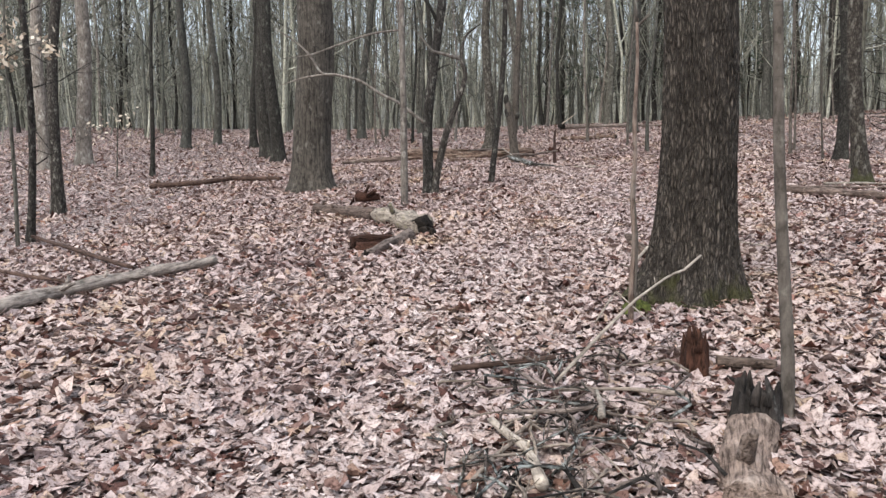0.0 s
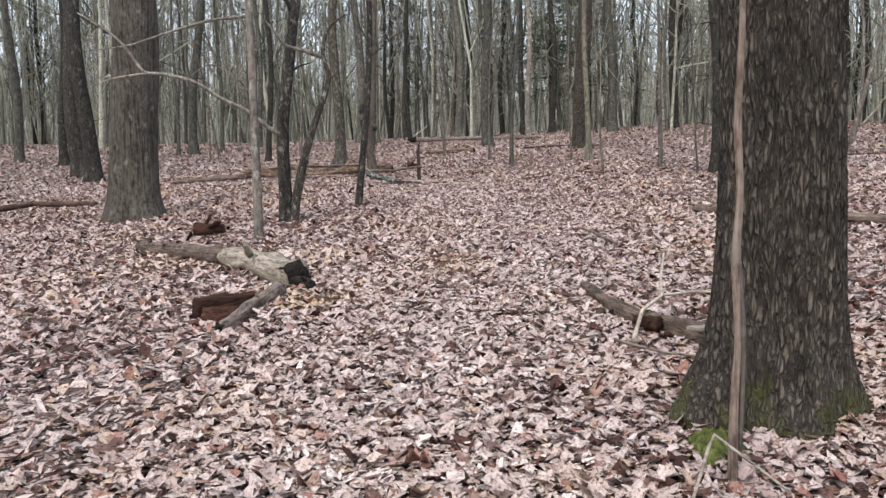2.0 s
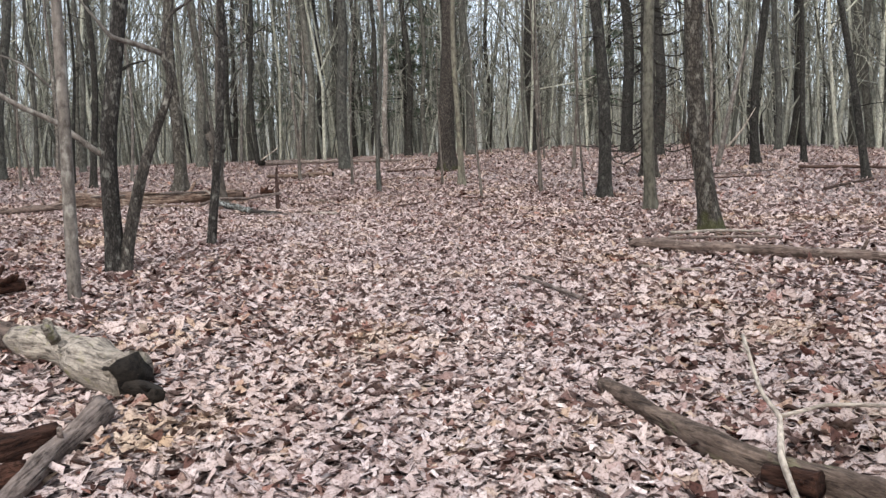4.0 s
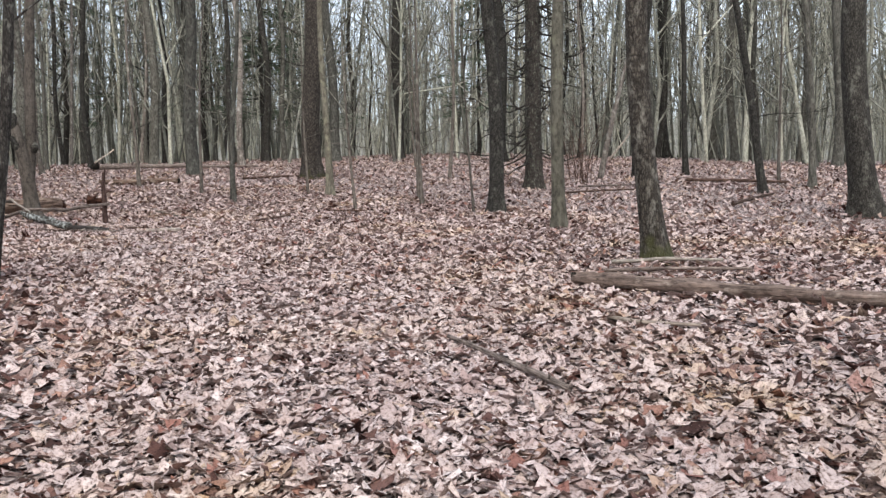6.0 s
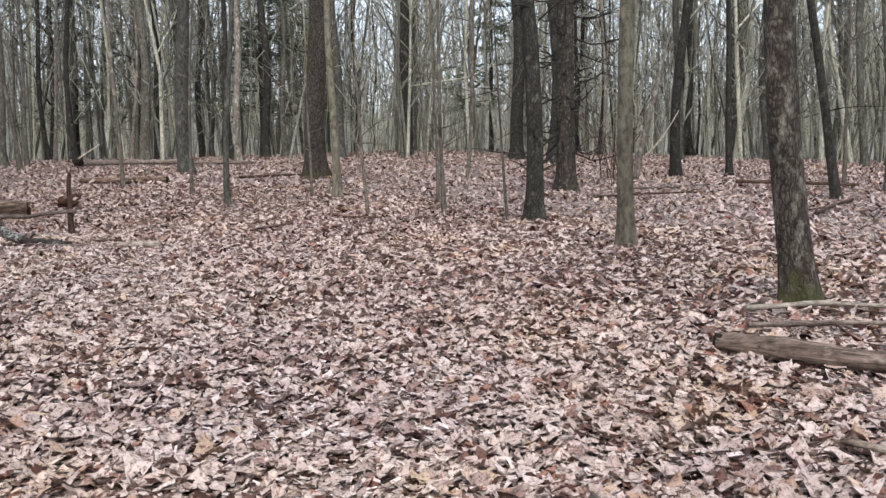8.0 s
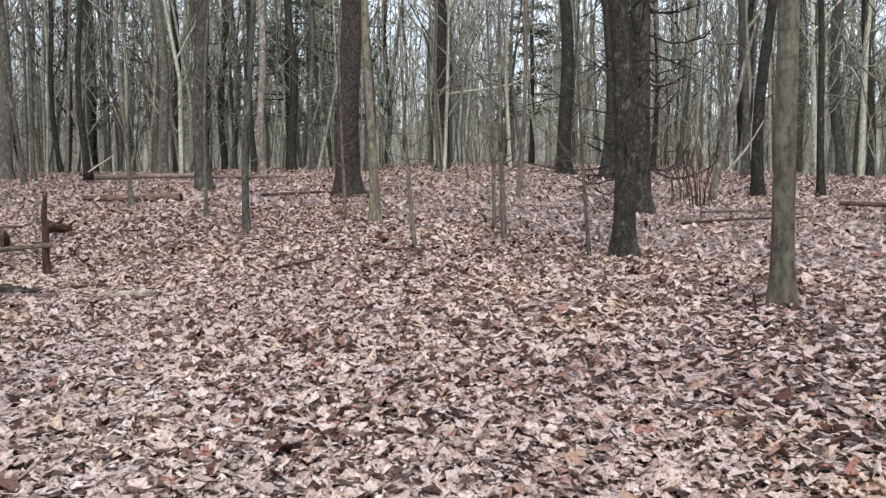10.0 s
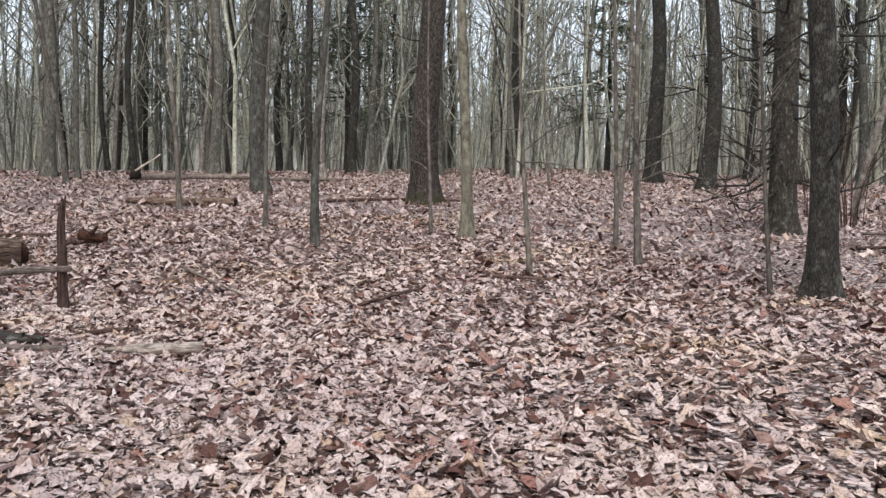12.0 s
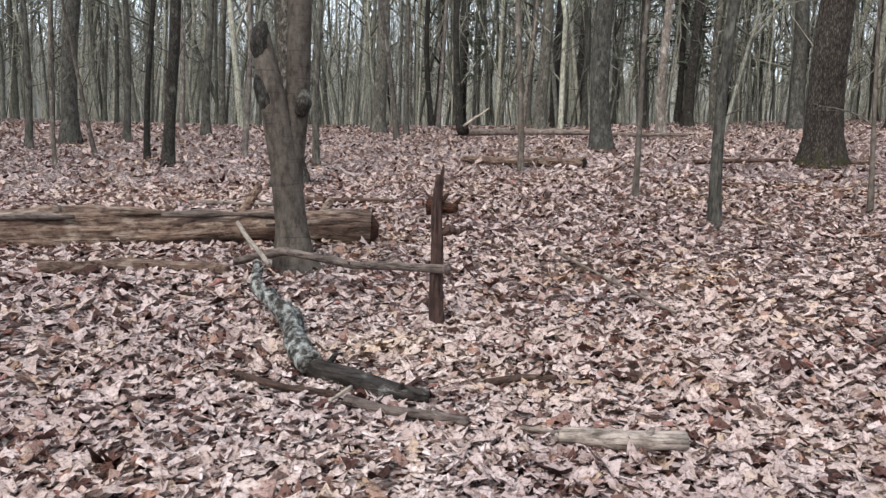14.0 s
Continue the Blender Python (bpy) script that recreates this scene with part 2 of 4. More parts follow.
# forest floor under the loose leaves: matted brown leaves, shade between them put into the colour
M_FLOOR, nt, b = material("matted_leaf_floor", 0.95)
at = mapped(nt, 1, 1, 1)
warp = node(nt, "TexNoise", [("Vector", at)], Scale=9.0, Detail=4.0)
off = mix(nt, 0.06, at, warp.outputs["Color"])
v1 = node(nt, "TexVoronoi", [("Vector", off)], Scale=15.0)
v2 = node(nt, "TexVoronoi", [("Vector", off)], Scale=31.0)
pick = node(nt, "SeparateColor", [(0, v1.outputs["Color"])])
pick2 = node(nt, "SeparateColor", [(0, v2.outputs["Color"])])
LEAF_TONES = ((0.0, (0.035, 0.018, 0.014)), (0.25, (0.17, 0.1, 0.085)), (0.4, (0.35, 0.275, 0.255)), (0.7, (0.45, 0.375, 0.355)), (1.0, (0.54, 0.465, 0.44)))
c1 = ramp(nt, pick.outputs[0], *LEAF_TONES)
c2 = ramp(nt, pick2.outputs[1], *LEAF_TONES)
pickmask = node(nt, "TexNoise", [("Vector", at)], Scale=24.0, Detail=3.0)
colour = mix(nt, ramp(nt, pickmask.outputs[0], (0.47, (0, 0, 0)), (0.53, (1, 1, 1))), c1, c2)
edge = node(nt, "TexVoronoi", [("Vector", off)], Scale=15.0)
edge.feature = "DISTANCE_TO_EDGE"
# cell edges multiplied dark: painted shade in the crevices between leaves
gap_shade = ramp(nt, edge.outputs["Distance"], (0.05, (0.05, 0.03, 0.026)), (0.17, (1, 1, 1)))
colour = mix(nt, 0.8, colour, gap_shade, "MULTIPLY")
nt.links.new(colour, b.inputs["Base Color"])
bump(nt, b, edge.outputs["Distance"], 0.6, 0.03)

# loose leaves: every leaf its own tone, mottled blade with crumple shade in its colour, drifts of pinker and yellower
# leaves
def leaf_material(name, *tones):
    m, nt, b = material(name, 0.75)
    geo = nt.nodes.new("ShaderNodeNewGeometry")
    tone = ramp(nt, geo.outputs["Random Per Island"], *tones)
    wide = node(nt, "TexNoise", [("Vector", mapped(nt, 1, 1, 1))], Scale=0.55, Detail=5.0, Roughness=0.7)
    tone = mix(nt, 0.9, tone, ramp(nt, wide.outputs[0], (0.3, (0.7, 0.6, 0.6)), (0.45, (0.98, 0.95, 0.97)), (0.58, (1.05, 1.0, 0.97)), (0.7, (0.98, 0.88, 0.68))), "MULTIPLY")
    # the mottling paints in the shade of folds and small crevices
    spot = node(nt, "TexNoise", [("Vector", mapped(nt, 1, 1, 1))], Scale=52.0, Detail=6.0, Roughness=0.7)
    tone = mix(nt, 0.85, tone, ramp(nt, spot.outputs[0], (0.38, (0.2, 0.13, 0.11)), (0.47, (0.95, 0.93, 0.92)), (0.64, (1.32, 1.32, 1.32))), "MULTIPLY")
    nt.links.new(tone, b.inputs["Base Color"])
    bump(nt, b, spot.outputs[0], 0.9, 0.01)
    return m


# near-black share: brown leaves, plus shadow gaps between leaves put into colour
M_LEAF = leaf_material("dry_fallen_leaf", (0.0, (0.03, 0.014, 0.011)), (0.09, (0.085, 0.04, 0.032)), (0.17, (0.2, 0.122, 0.1)), (0.23, (0.37, 0.293, 0.264)),
                       (0.5, (0.45, 0.372, 0.346)), (0.82, (0.54, 0.458, 0.43)), (0.9, (0.41, 0.315, 0.235)), (0.96, (0.24, 0.115, 0.09)), (1.0, (0.5, 0.425, 0.395)))
M_WHOLE = leaf_material("whole_oak_leaf", (0.0, (0.04, 0.019, 0.015)), (0.04, (0.09, 0.043, 0.034)), (0.1, (0.22, 0.14, 0.117)), (0.15, (0.37, 0.293, 0.264)),
                        (0.5, (0.45, 0.372, 0.344)), (0.84, (0.54, 0.458, 0.428)), (0.91, (0.41, 0.315, 0.235)), (0.96, (0.24, 0.115, 0.09)), (1.0, (0.5, 0.425, 0.395)))
M_TRODDEN = leaf_material("trodden_leaf_shreds", (0.0, (0.1, 0.06, 0.052)), (0.15, (0.3, 0.235, 0.215)), (0.5, (0.5, 0.43, 0.405)), (1.0, (0.62, 0.55, 0.525)))

# moss cushions
M_MOSS, nt, b = material("green_moss", 1.0)
n1 = node(nt, "TexNoise", [("Vector", mapped(nt, 1, 1, 1))], Scale=35.0, Detail=5.0)
nt.links.new(ramp(nt, n1.outputs[0], (0.3, (0.03, 0.035, 0.012)), (0.6, (0.1, 0.115, 0.03)), (0.8, (0.17, 0.16, 0.06))), b.inputs["Base Color"])
bump(nt, b, n1.outputs[0], 1.0, 0.02)

# withered leaves that still hang
M_HANG, nt, b = material("withered_hanging_leaf", 0.8)
geo = nt.nodes.new("ShaderNodeNewGeometry")
nt.links.new(ramp(nt, geo.outputs["Random Per Island"], (0.0, (0.42, 0.33, 0.24)), (1.0, (0.72, 0.64, 0.53))), b.inputs["Base Color"])

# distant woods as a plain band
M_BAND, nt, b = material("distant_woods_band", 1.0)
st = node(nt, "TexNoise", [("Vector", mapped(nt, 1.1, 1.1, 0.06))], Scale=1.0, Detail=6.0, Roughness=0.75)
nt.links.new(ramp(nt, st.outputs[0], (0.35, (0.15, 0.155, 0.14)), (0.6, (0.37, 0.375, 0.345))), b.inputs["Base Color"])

# evergreen needles, their green paled to put distance haze into the colour
M_NEEDLE, nt, b = material("hazed_evergreen_needles", 0.8)
geo = nt.nodes.new("ShaderNodeNewGeometry")
nt.links.new(ramp(nt, geo.outputs["Random Per Island"], (0.0, (0.06, 0.085, 0.055)), (1.0, (0.14, 0.175, 0.12))), b.inputs["Base Color"])

# far woods: pale grey stems, lightened further with haze put into the colour
M_FAR = bark("hazed_far_trunk_bark", (0.15, 0.153, 0.137), (0.38, 0.382, 0.345), 10, 0.1, None, 0, None, 0.005, 30.0, style="fibre")
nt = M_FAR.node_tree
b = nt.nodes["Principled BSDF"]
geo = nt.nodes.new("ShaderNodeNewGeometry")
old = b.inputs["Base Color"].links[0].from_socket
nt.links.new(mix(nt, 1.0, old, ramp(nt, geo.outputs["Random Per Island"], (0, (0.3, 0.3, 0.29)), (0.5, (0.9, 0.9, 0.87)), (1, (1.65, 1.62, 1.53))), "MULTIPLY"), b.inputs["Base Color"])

# ---- the ground sheet ----
def spread(lo, hi, step, far, grow=1.25):
    mid = list(np.arange(lo, hi + 1e-6, step))
    s, a, c = step, mid[0], mid[-1]
    left, right = [], []
    while c - hi < far:
        s *= grow
        a, c = a - s, c + s
        left.append(a)
        right.append(c)
    return np.array(left[::-1] + mid + right)


gx, gy = spread(-16, 22, 0.3, 900), spread(-4, 44, 0.3, 900)
X, Y = np.meshgrid(gx, gy)
Z = ground_z(X, Y)
fade = np.exp(-(np.maximum(np.hypot(X - 3, Y - 18) - 26, 0) / 8) ** 2)
Z = Z + fade * 0.015 * (np.sin(X * 2.1 + 1.3 * np.sin(Y * 1.1)) * np.sin(Y * 1.7 + X * 0.6) - 1)
floor = Mesh()
i, j = np.meshgrid(np.arange(len(gy) - 1), np.arange(len(gx) - 1), indexing="ij")
q = i * len(gx) + j
floor.add(np.stack([X, Y, Z], -1), np.stack([q, q + 1, q + 1 + len(gx), q + len(gx)], -1))
tagged(new("ground", floor.data("ground", M_FLOOR)), "forest floor of matted brown fallen leaves with painted gap shade", "ground", kind="structure")


# ---- leaf litter ----
def leaves(name, x, y, size, stations, seed, label, lift=0.022, tilt=0.2, curl=1.0, skin=None):
    """Dry curled leaves strewn on the ground; stations: pairs of (place along the midrib, half width)."""
    r = np.random.default_rng(seed)
    n = len(x)
    s = np.array(stations)
    u, w = s[:, 0] - 0.5, s[:, 1]
    length = size * np.clip(r.lognormal(0.0, 0.3, n), 0.45, 1.7)
    width = r.uniform(0.75, 1.25, n)
    cup, arch = (r.normal(0.0, 0.42, n) + 0.08) * curl, r.normal(0, 0.6, n) * curl
    jag = r.uniform(0.65, 1.25, (n, len(s), 2))
    p = np.zeros((n, len(s), 3, 3))
    p[..., 0] = u[None, :, None]
    p[..., 0, 1] = -w[None, :] * width[:, None] * jag[..., 0]
    p[..., 2, 1] = w[None, :] * width[:, None] * jag[..., 1]
    p[..., 2] = arch[:, None, None] * (p[..., 0] ** 2) * 1.2 + cup[:, None, None] * np.abs(p[..., 1]) * 0.9 + r.normal(0, 0.06, p.shape[:3])
    p *= length[:, None, None, None]
    a, tx, ty = r.uniform(0, 2 * math.pi, n), r.normal(0, tilt, n), r.normal(0, tilt, n)
    ca, sa = np.cos(a)[:, None, None], np.sin(a)[:, None, None]
    z = p[..., 2] + p[..., 0] * tx[:, None, None] + p[..., 1] * ty[:, None, None]
    lowest = z.min(axis=(1, 2))
    base = ground_z(x, y) + r.uniform(-0.012, lift, n) - 0.6 * lowest - 0.008
    out = np.stack([x[:, None, None] + ca * p[..., 0] - sa * p[..., 1], y[:, None, None] + sa * p[..., 0] + ca * p[..., 1], base[:, None, None] + z], -1)
    k = len(s)
    f = []
    for m in range(k - 1):
        for c in range(2):
            f.append((3 * m + c, 3 * m + c + 1, 3 * m + 4 + c, 3 * m + 3 + c))
    mesh = Mesh()
    mesh.add(out, np.arange(n)[:, None, None] * 3 * k + np.array(f)[None])
    return tagged(new(name, mesh.data(name, skin or M_LEAF, len(stations) > 4)), label, "fallen leaves", kind="stuff")


def trail_x(y):
    s = np.clip((y - 3) / 11, 0, 1)
    return -0.4 + 3.4 * s * s * (3 - 2 * s)


OAK = ((0.0, 0.03), (0.22, 0.4), (0.38, 0.17), (0.66, 0.46), (1.0, 0.05))
BROAD = ((0.0, 0.1), (0.5, 0.4), (1.0, 0.06))
SHRED = ((0.0, 0.3), (1.0, 0.16))
rng = np.random.default_rng(5)


def strewn(count, x0, x1, y0, y1, keep):
    x, y = rng.uniform(x0, x1, count), rng.uniform(y0, y1, count)
    k = keep(x, y)
    return x[k], y[k]


near = lambda x, y: (np.abs(x - trail_x(y) - 0.7) < 2.2) & (y < 23.5)
beside = lambda x, y: ~near(x, y) & (np.hypot(x - trail_x(y), np.maximum(y - 23.5, 0)) < 8.5)
farther = lambda x, y: ~near(x, y) & (np.hypot(x - trail_x(y), np.maximum(y - 23.5, 0)) >= 8.2) & (x - y < 16)
x, y = strewn(105000, -2.2, 6.2, 1.7, 23.5, near)
leaves("leaf_litter", x, y, 0.074, OAK, 11, "dry tan and brown oak leaves strewn thickly over the forest floor", skin=M_WHOLE)
worn = lambda x, y: near(x, y) & (rng.normal(0, 0.3, len(x)) + np.abs(x - trail_x(y) - 0.1) < 0.75)
x, y = strewn(170000, -2.2, 6.2, 1.7, 23.5, worn)
leaves("leaf_litter", x, y, 0.04, SHRED, 14, "pale crumbled leaf shreds trodden along the trail", 0.04, 0.25, 1.2, M_TRODDEN)
x, y = strewn(85000, -2.2, 6.2, 1.7, 23.5, lambda x, y: near(x, y) & (np.abs(x - trail_x(y) - 0.1) > 0.75))
leaves("leaf_litter", x, y, 0.04, SHRED, 16, "small crumpled brown leaf shreds between larger leaves", 0.03, 0.3, 1.6)
x, y = strewn(110000, -12, 15, 1.5, 33, beside)
leaves("leaf_litter", x, y, 0.083, BROAD, 12, "dry pinkish tan leaves covering the floor beside the trail", 0.03, 0.24)
x, y = strewn(250000, -12, 15, 1.5, 33, beside)
leaves("leaf_litter", x, y, 0.062, SHRED, 15, "small crumpled brown leaves beside the trail", 0.03, 0.32, 1.5)
x, y = strewn(150000, -20, 32, 6, 48, farther)
leaves("leaf_litter", x, y, 0.082, SHRED, 13, "pale brown fallen leaves on the far forest floor", 0.03, 0.42, 1.5)

# ---- trees ----
def limb(mesh, start, way, length, radius, r, sides=5, depth=1, droop=0.1, twigs=4):
    """One crooked tapering branch with side twigs."""
    n = 5 if depth > 0 else 3
    p, d = [np.array(start, float)], np.array(way, float) / np.linalg.norm(way)
    for k in range(n):
        d = d + r.normal(0, 0.13, 3) + np.array([0, 0, droop])
        d /= np.linalg.norm(d)
        p.append(p[-1] + d * length / n)
    p = np.array(p)
    mesh.tube(p, np.linspace(radius, radius * 0.25, n + 1), sides, False)
    if depth > 0:
        for k in range(twigs):
            i = r.integers(2, n)
            side = np.cross(p[i + 1] - p[i], r.normal(0, 1, 3))
            side /= np.linalg.norm(side) + 1e-9
            ahead = (p[i + 1] - p[i]) / np.linalg.norm(p[i + 1] - p[i])
            limb(mesh, p[i], ahead + side * r.uniform(0.5, 1.0), length * r.uniform(0.3, 0.55), radius * 0.45, r, 3, depth - 1, droop, max(2, twigs - 1))


def stem(d, h, lean, r, flare=0.5, lobes=5, sides=12, rings=14, furrow=0.0, crook=0.02, taper=0.6, top=None, toe=0.28):
    """A tapered trunk with root flare and, when furrow > 0, raised bark plates."""
    u = np.linspace(0, 1, rings) ** 1.7
    z = np.concatenate([[-0.12], u * h])
    ph = r.uniform(0, 6.28, 4)
    wob = crook * h * 0.12 * (np.sin(z * 0.8 + ph[0]) - math.sin(ph[0])) if h > 2.5 else crook * (np.sin(z * 5 + ph[0]) - math.sin(ph[0]))
    wob2 = crook * h * 0.12 * (np.sin(z * 0.6 + ph[1]) - math.sin(ph[1])) if h > 2.5 else crook * (np.sin(z * 4 + ph[1]) - math.sin(ph[1]))
    p = np.stack([lean[0] * z + wob, lean[1] * z + wob2, z], -1)
    rad = d / 2 * (1 - taper * np.clip(z, 0, None) / h)

    def rough(th, zz):
        fl = flare * np.exp(-np.clip(zz, 0, None) / toe)
        k = 1 + fl * (1 + 0.45 * np.sin(lobes * th + ph[2]) + 0.2 * np.sin(2 * th + ph[3]))
        k = k + 0.03 * np.sin(3 * th + zz * 1.3 + ph[0]) + 0.02 * np.sin(7 * th + zz * 3)
        if furrow:
            w = th + 0.06 * np.sin(zz * 6.0 + 3 * np.sin(th * 2)) + 0.03 * np.sin(zz * 17 + th * 5)
            a = np.clip(np.abs(np.sin(w * 19 + 1.3 * np.sin(zz * 9.3 + th * 7) + 0.6 * np.sin(zz * 21 + th * 13))) * 1.7 - 0.25, 0, 1)
            c = np.clip(np.abs(np.sin(w * 31 + 1.3 * np.sin(zz * 13.1 + th * 9) + 1)) * 2.2 - 0.2, 0, 1)
            br = np.clip(np.abs(np.sin(zz * 9 + 3 * np.sin(th * 9) + 2 * np.sin(th * 23))) * 3, 0, 1)
            k = k + furrow * (a * 0.65 + c * 0.35) * (0.7 + 0.3 * br)
        return k

    m = Mesh()
    m.tube(p, rad, sides, False, rough)
    if top is not None:
        m.tube(np.array([p[-1], p[-1] + (0, 0, 0.02)]), [rad[-1] * 0.98, rad[-1] * 0.2], sides, False)
    return m, p, rad


def tree(x, y, d, lx, ly, kind, h=0, label="", seed=1, fine=False, limbs=None, low=None, name="tree", furrow=0.0, flare=None):
    """A bare standing tree: trunk, and a crown of limbs and twigs."""
    r = np.random.default_rng(seed)
    h = h or (19 if d > 0.2 else 11 if d > 0.11 else 6.0 if d > 0.07 else 4.0)
    slim = d < 0.14
    ob = thing(name, x, y, gz(x, y), label, "tree" if not slim else "sapling")
    sides, rings = (14, 18) if not fine else (40, 60)
    if slim:
        sides, rings = 8, 14
    if furrow:
        sides, rings = 290, 230
    fl = flare if flare is not None else (0.25 if slim else 0.45)
    m, p, rad = stem(d, h, (lx, ly), r, fl, r.integers(4, 7), sides, rings, furrow, 0.045 if not slim else 0.07, 0.75 if slim else 0.6)
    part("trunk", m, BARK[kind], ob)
    c = Mesh()
    low = low if low is not None else (h * 0.3 if slim else h * 0.33)
    for k in range(limbs if limbs is not None else (6 if slim else 8)):
        z = low + (h - low) * (k + r.uniform(0, 1)) / (limbs or (6 if slim else 8)) * 0.96
        z = min(z, h * 0.97)
        i = min(np.searchsorted(p[:, 2], z), len(p) - 1)
        f = (z - p[i - 1, 2]) / (p[i, 2] - p[i - 1, 2])
        at = p[i - 1] * (1 - f) + p[i] * f
        a = r.uniform(0, 6.28)
        limb(c, at, (math.cos(a), math.sin(a), r.uniform(0.4, 1.2)), (0.28 if slim else 0.22) * (h - z * 0.6) * r.uniform(0.6, 1.1),
             max(0.006, rad[i] * r.uniform(0.2, 0.4)), r, 4, 1 if slim or fine else 2, 0.08, 3)
    if c.n:
        part("crown", c, BARK[kind], ob)
    if not fine and not furrow:
        for k in range(6 if slim else 5):
            w = Mesh()
            z = r.uniform(1.0, min(6.0, h * 0.7))
            i = min(np.searchsorted(p[:, 2], z), len(p) - 1)
            at = np.array([np.interp(z, p[:, 2], p[:, c]) for c in range(3)])
            a = r.uniform(0, 6.28)
            limb(w, at, (math.cos(a), math.sin(a), r.uniform(0.1, 0.9)), r.uniform(0.4, 1.3) * (1.0 if slim else 1.3), min(0.013, rad[i] * 0.5), r, 4, 1, 0.05, 3)
            part("low_branch", w, BARK[kind], ob)
    return ob


WORDS = {"spotted": "dark lichen-spotted bark", "oldtree": "grey streaky bark", "dark": "dark brown bark", "grey": "grey bark", "smooth": "smooth grey-brown bark", "pale": "pale greyish bark",
         "mossgreen": "greenish algae-tinted bark", "flaky": "flaking grey bark", "mossy": "lichen-spotted bark and mossy foot",
         "furrowed": "deeply furrowed dark bark", "twiggy": "scaly dark bark"}


def wood(x, y, d, lx, ly, kind, seed, **more):
    size = "large tree with " if d > 0.35 else "bare tree with " if d > 0.2 else "slender young tree with " if d > 0.11 else "thin bare sapling with "
    where = " standing in fallen leaves" if abs(lx) + abs(ly) < 0.12 else " leaning over fallen leaves"
    return tree(x, y, d, lx, ly, kind, label=size + WORDS[kind] + where, seed=seed, **more)


wood(1.22, 16.60, 0.131, 0.046, -0.004, "spotted", 7)
wood(-6.60, 12.73, 0.129, 0.032, 0.016, "spotted", 8)
wood(-7.84, 16.50, 0.236, 0.071, 0.031, "spotted", 9)
wood(-8.64, 24.85, 0.140, 0.049, 0.016, "dark", 10)
wood(-6.11, 30.51, 0.557, -0.032, -0.006, "dark", 11)
wood(-10.50, 34.86, 0.390, 0.015, 0.004, "grey", 12)
wood(-13.12, 27.44, 0.423, 0.025, 0.011, "pale", 17)
wood(-12.34, 28.79, 0.524, 0.020, 0.008, "pale", 18)
wood(-9.60, 36.68, 0.333, -0.012, -0.003, "grey", 19)
wood(-3.25, 38.93, 0.381, 0.079, 0.006, "grey", 20)
wood(-7.56, 34.81, 0.292, 0.013, 0.003, "dark", 21)
wood(10.75, 20.66, 0.299, -0.025, 0.024, "dark", 28, fine=True)
wood(9.24, 17.04, 0.204, -0.009, 0.009, "mossgreen", 29, fine=True)
wood(7.42, 13.41, 0.253, -0.027, 0.038, "mossy", 30, fine=True)
wood(11.30, 30.86, 0.594, -0.009, 0.005, "furrowed", 32)
wood(9.05, 35.71, 0.437, -0.010, 0.003, "grey", 33)
wood(17.25, 18.90, 0.193, -0.096, 0.150, "dark", 34)
wood(14.05, 14.69, 0.427, -0.015, 0.029, "dark", 35, fine=True)
wood(7.03, 28.44, 0.085, 0.045, -0.014, "smooth", 36)
wood(7.23, 26.56, 0.135, 0.008, -0.003, "grey", 37)
wood(9.68, 26.27, 0.181, -0.004, 0.002, "mossgreen", 38, fine=True)
wood(8.88, 23.35, 0.070, -0.056, 0.038, "smooth", 39)
wood(10.60, 23.30, 0.098, -0.027, 0.025, "smooth", 40)
wood(10.47, 21.07, 0.056, -0.055, 0.067, "smooth", 41)
wood(9.28, 26.74, 0.065, -0.011, 0.006, "smooth", 42)
wood(11.26, 24.52, 0.077, -0.021, 0.018, "smooth", 43)
wood(6.32, 32.09, 0.115, -0.013, 0.002, "smooth", 44)
wood(17.87, 35.25, 0.086, -0.046, 0.034, "smooth", 45)
wood(9.79, 43.94, 0.397, -0.021, 0.005, "grey", 47)
wood(10.88, 45.98, 0.321, -0.016, 0.004, "dark", 48)
wood(22.80, 36.04, 0.543, -0.018, 0.017, "dark", 49)
wood(21.94, 32.82, 0.480, -0.002, 0.002, "dark", 50)
wood(8.40, 52.00, 0.436, 0.009, -0.001, "grey", 52)
wood(15.45, 45.18, 0.360, -0.024, 0.010, "dark", 53)
wood(16.34, 44.91, 0.271, -0.022, 0.010, "grey", 54)
wood(4.79, 39.84, 0.141, -0.139, 0.009, "smooth", 56)
wood(28.54, 36.98, 0.284, -0.010, 0.012, "dark", 58)
wood(21.00, 41.88, 0.532, -0.002, 0.001, "dark", 60)
wood(13.60, 52.00, 0.525, 0.011, -0.003, "dark", 62)
wood(20.18, 25.48, 0.288, 0.017, -0.020, "dark", 64)
wood(21.27, 24.47, 0.185, -0.029, 0.037, "dark", 65)
wood(40.00, 38.00, 0.596, -0.004, 0.006, "grey", 66)
wood(27.78, 23.29, 0.336, -0.003, 0.006, "grey", 67)
wood(36.00, 38.00, 0.480, -0.028, 0.034, "dark", 69)
wood(19.82, 20.22, 0.097, -0.017, 0.028, "smooth", 70)
wood(27.37, 23.89, 0.226, -0.018, 0.031, "grey", 71)
wood(15.50, 29.34, 0.121, 0.014, -0.010, "smooth", 72)
wood(42.00, 37.00, 0.628, -0.013, 0.017, "grey", 75)
wood(18.99, 18.76, 0.163, -0.017, 0.028, "grey", 76)
wood(32.30, 30.79, 0.372, -0.012, 0.019, "grey", 81)
wood(31.59, 29.25, 0.290, -0.011, 0.018, "dark", 83)
wood(27.36, 31.44, 0.287, -0.006, 0.008, "grey", 84)
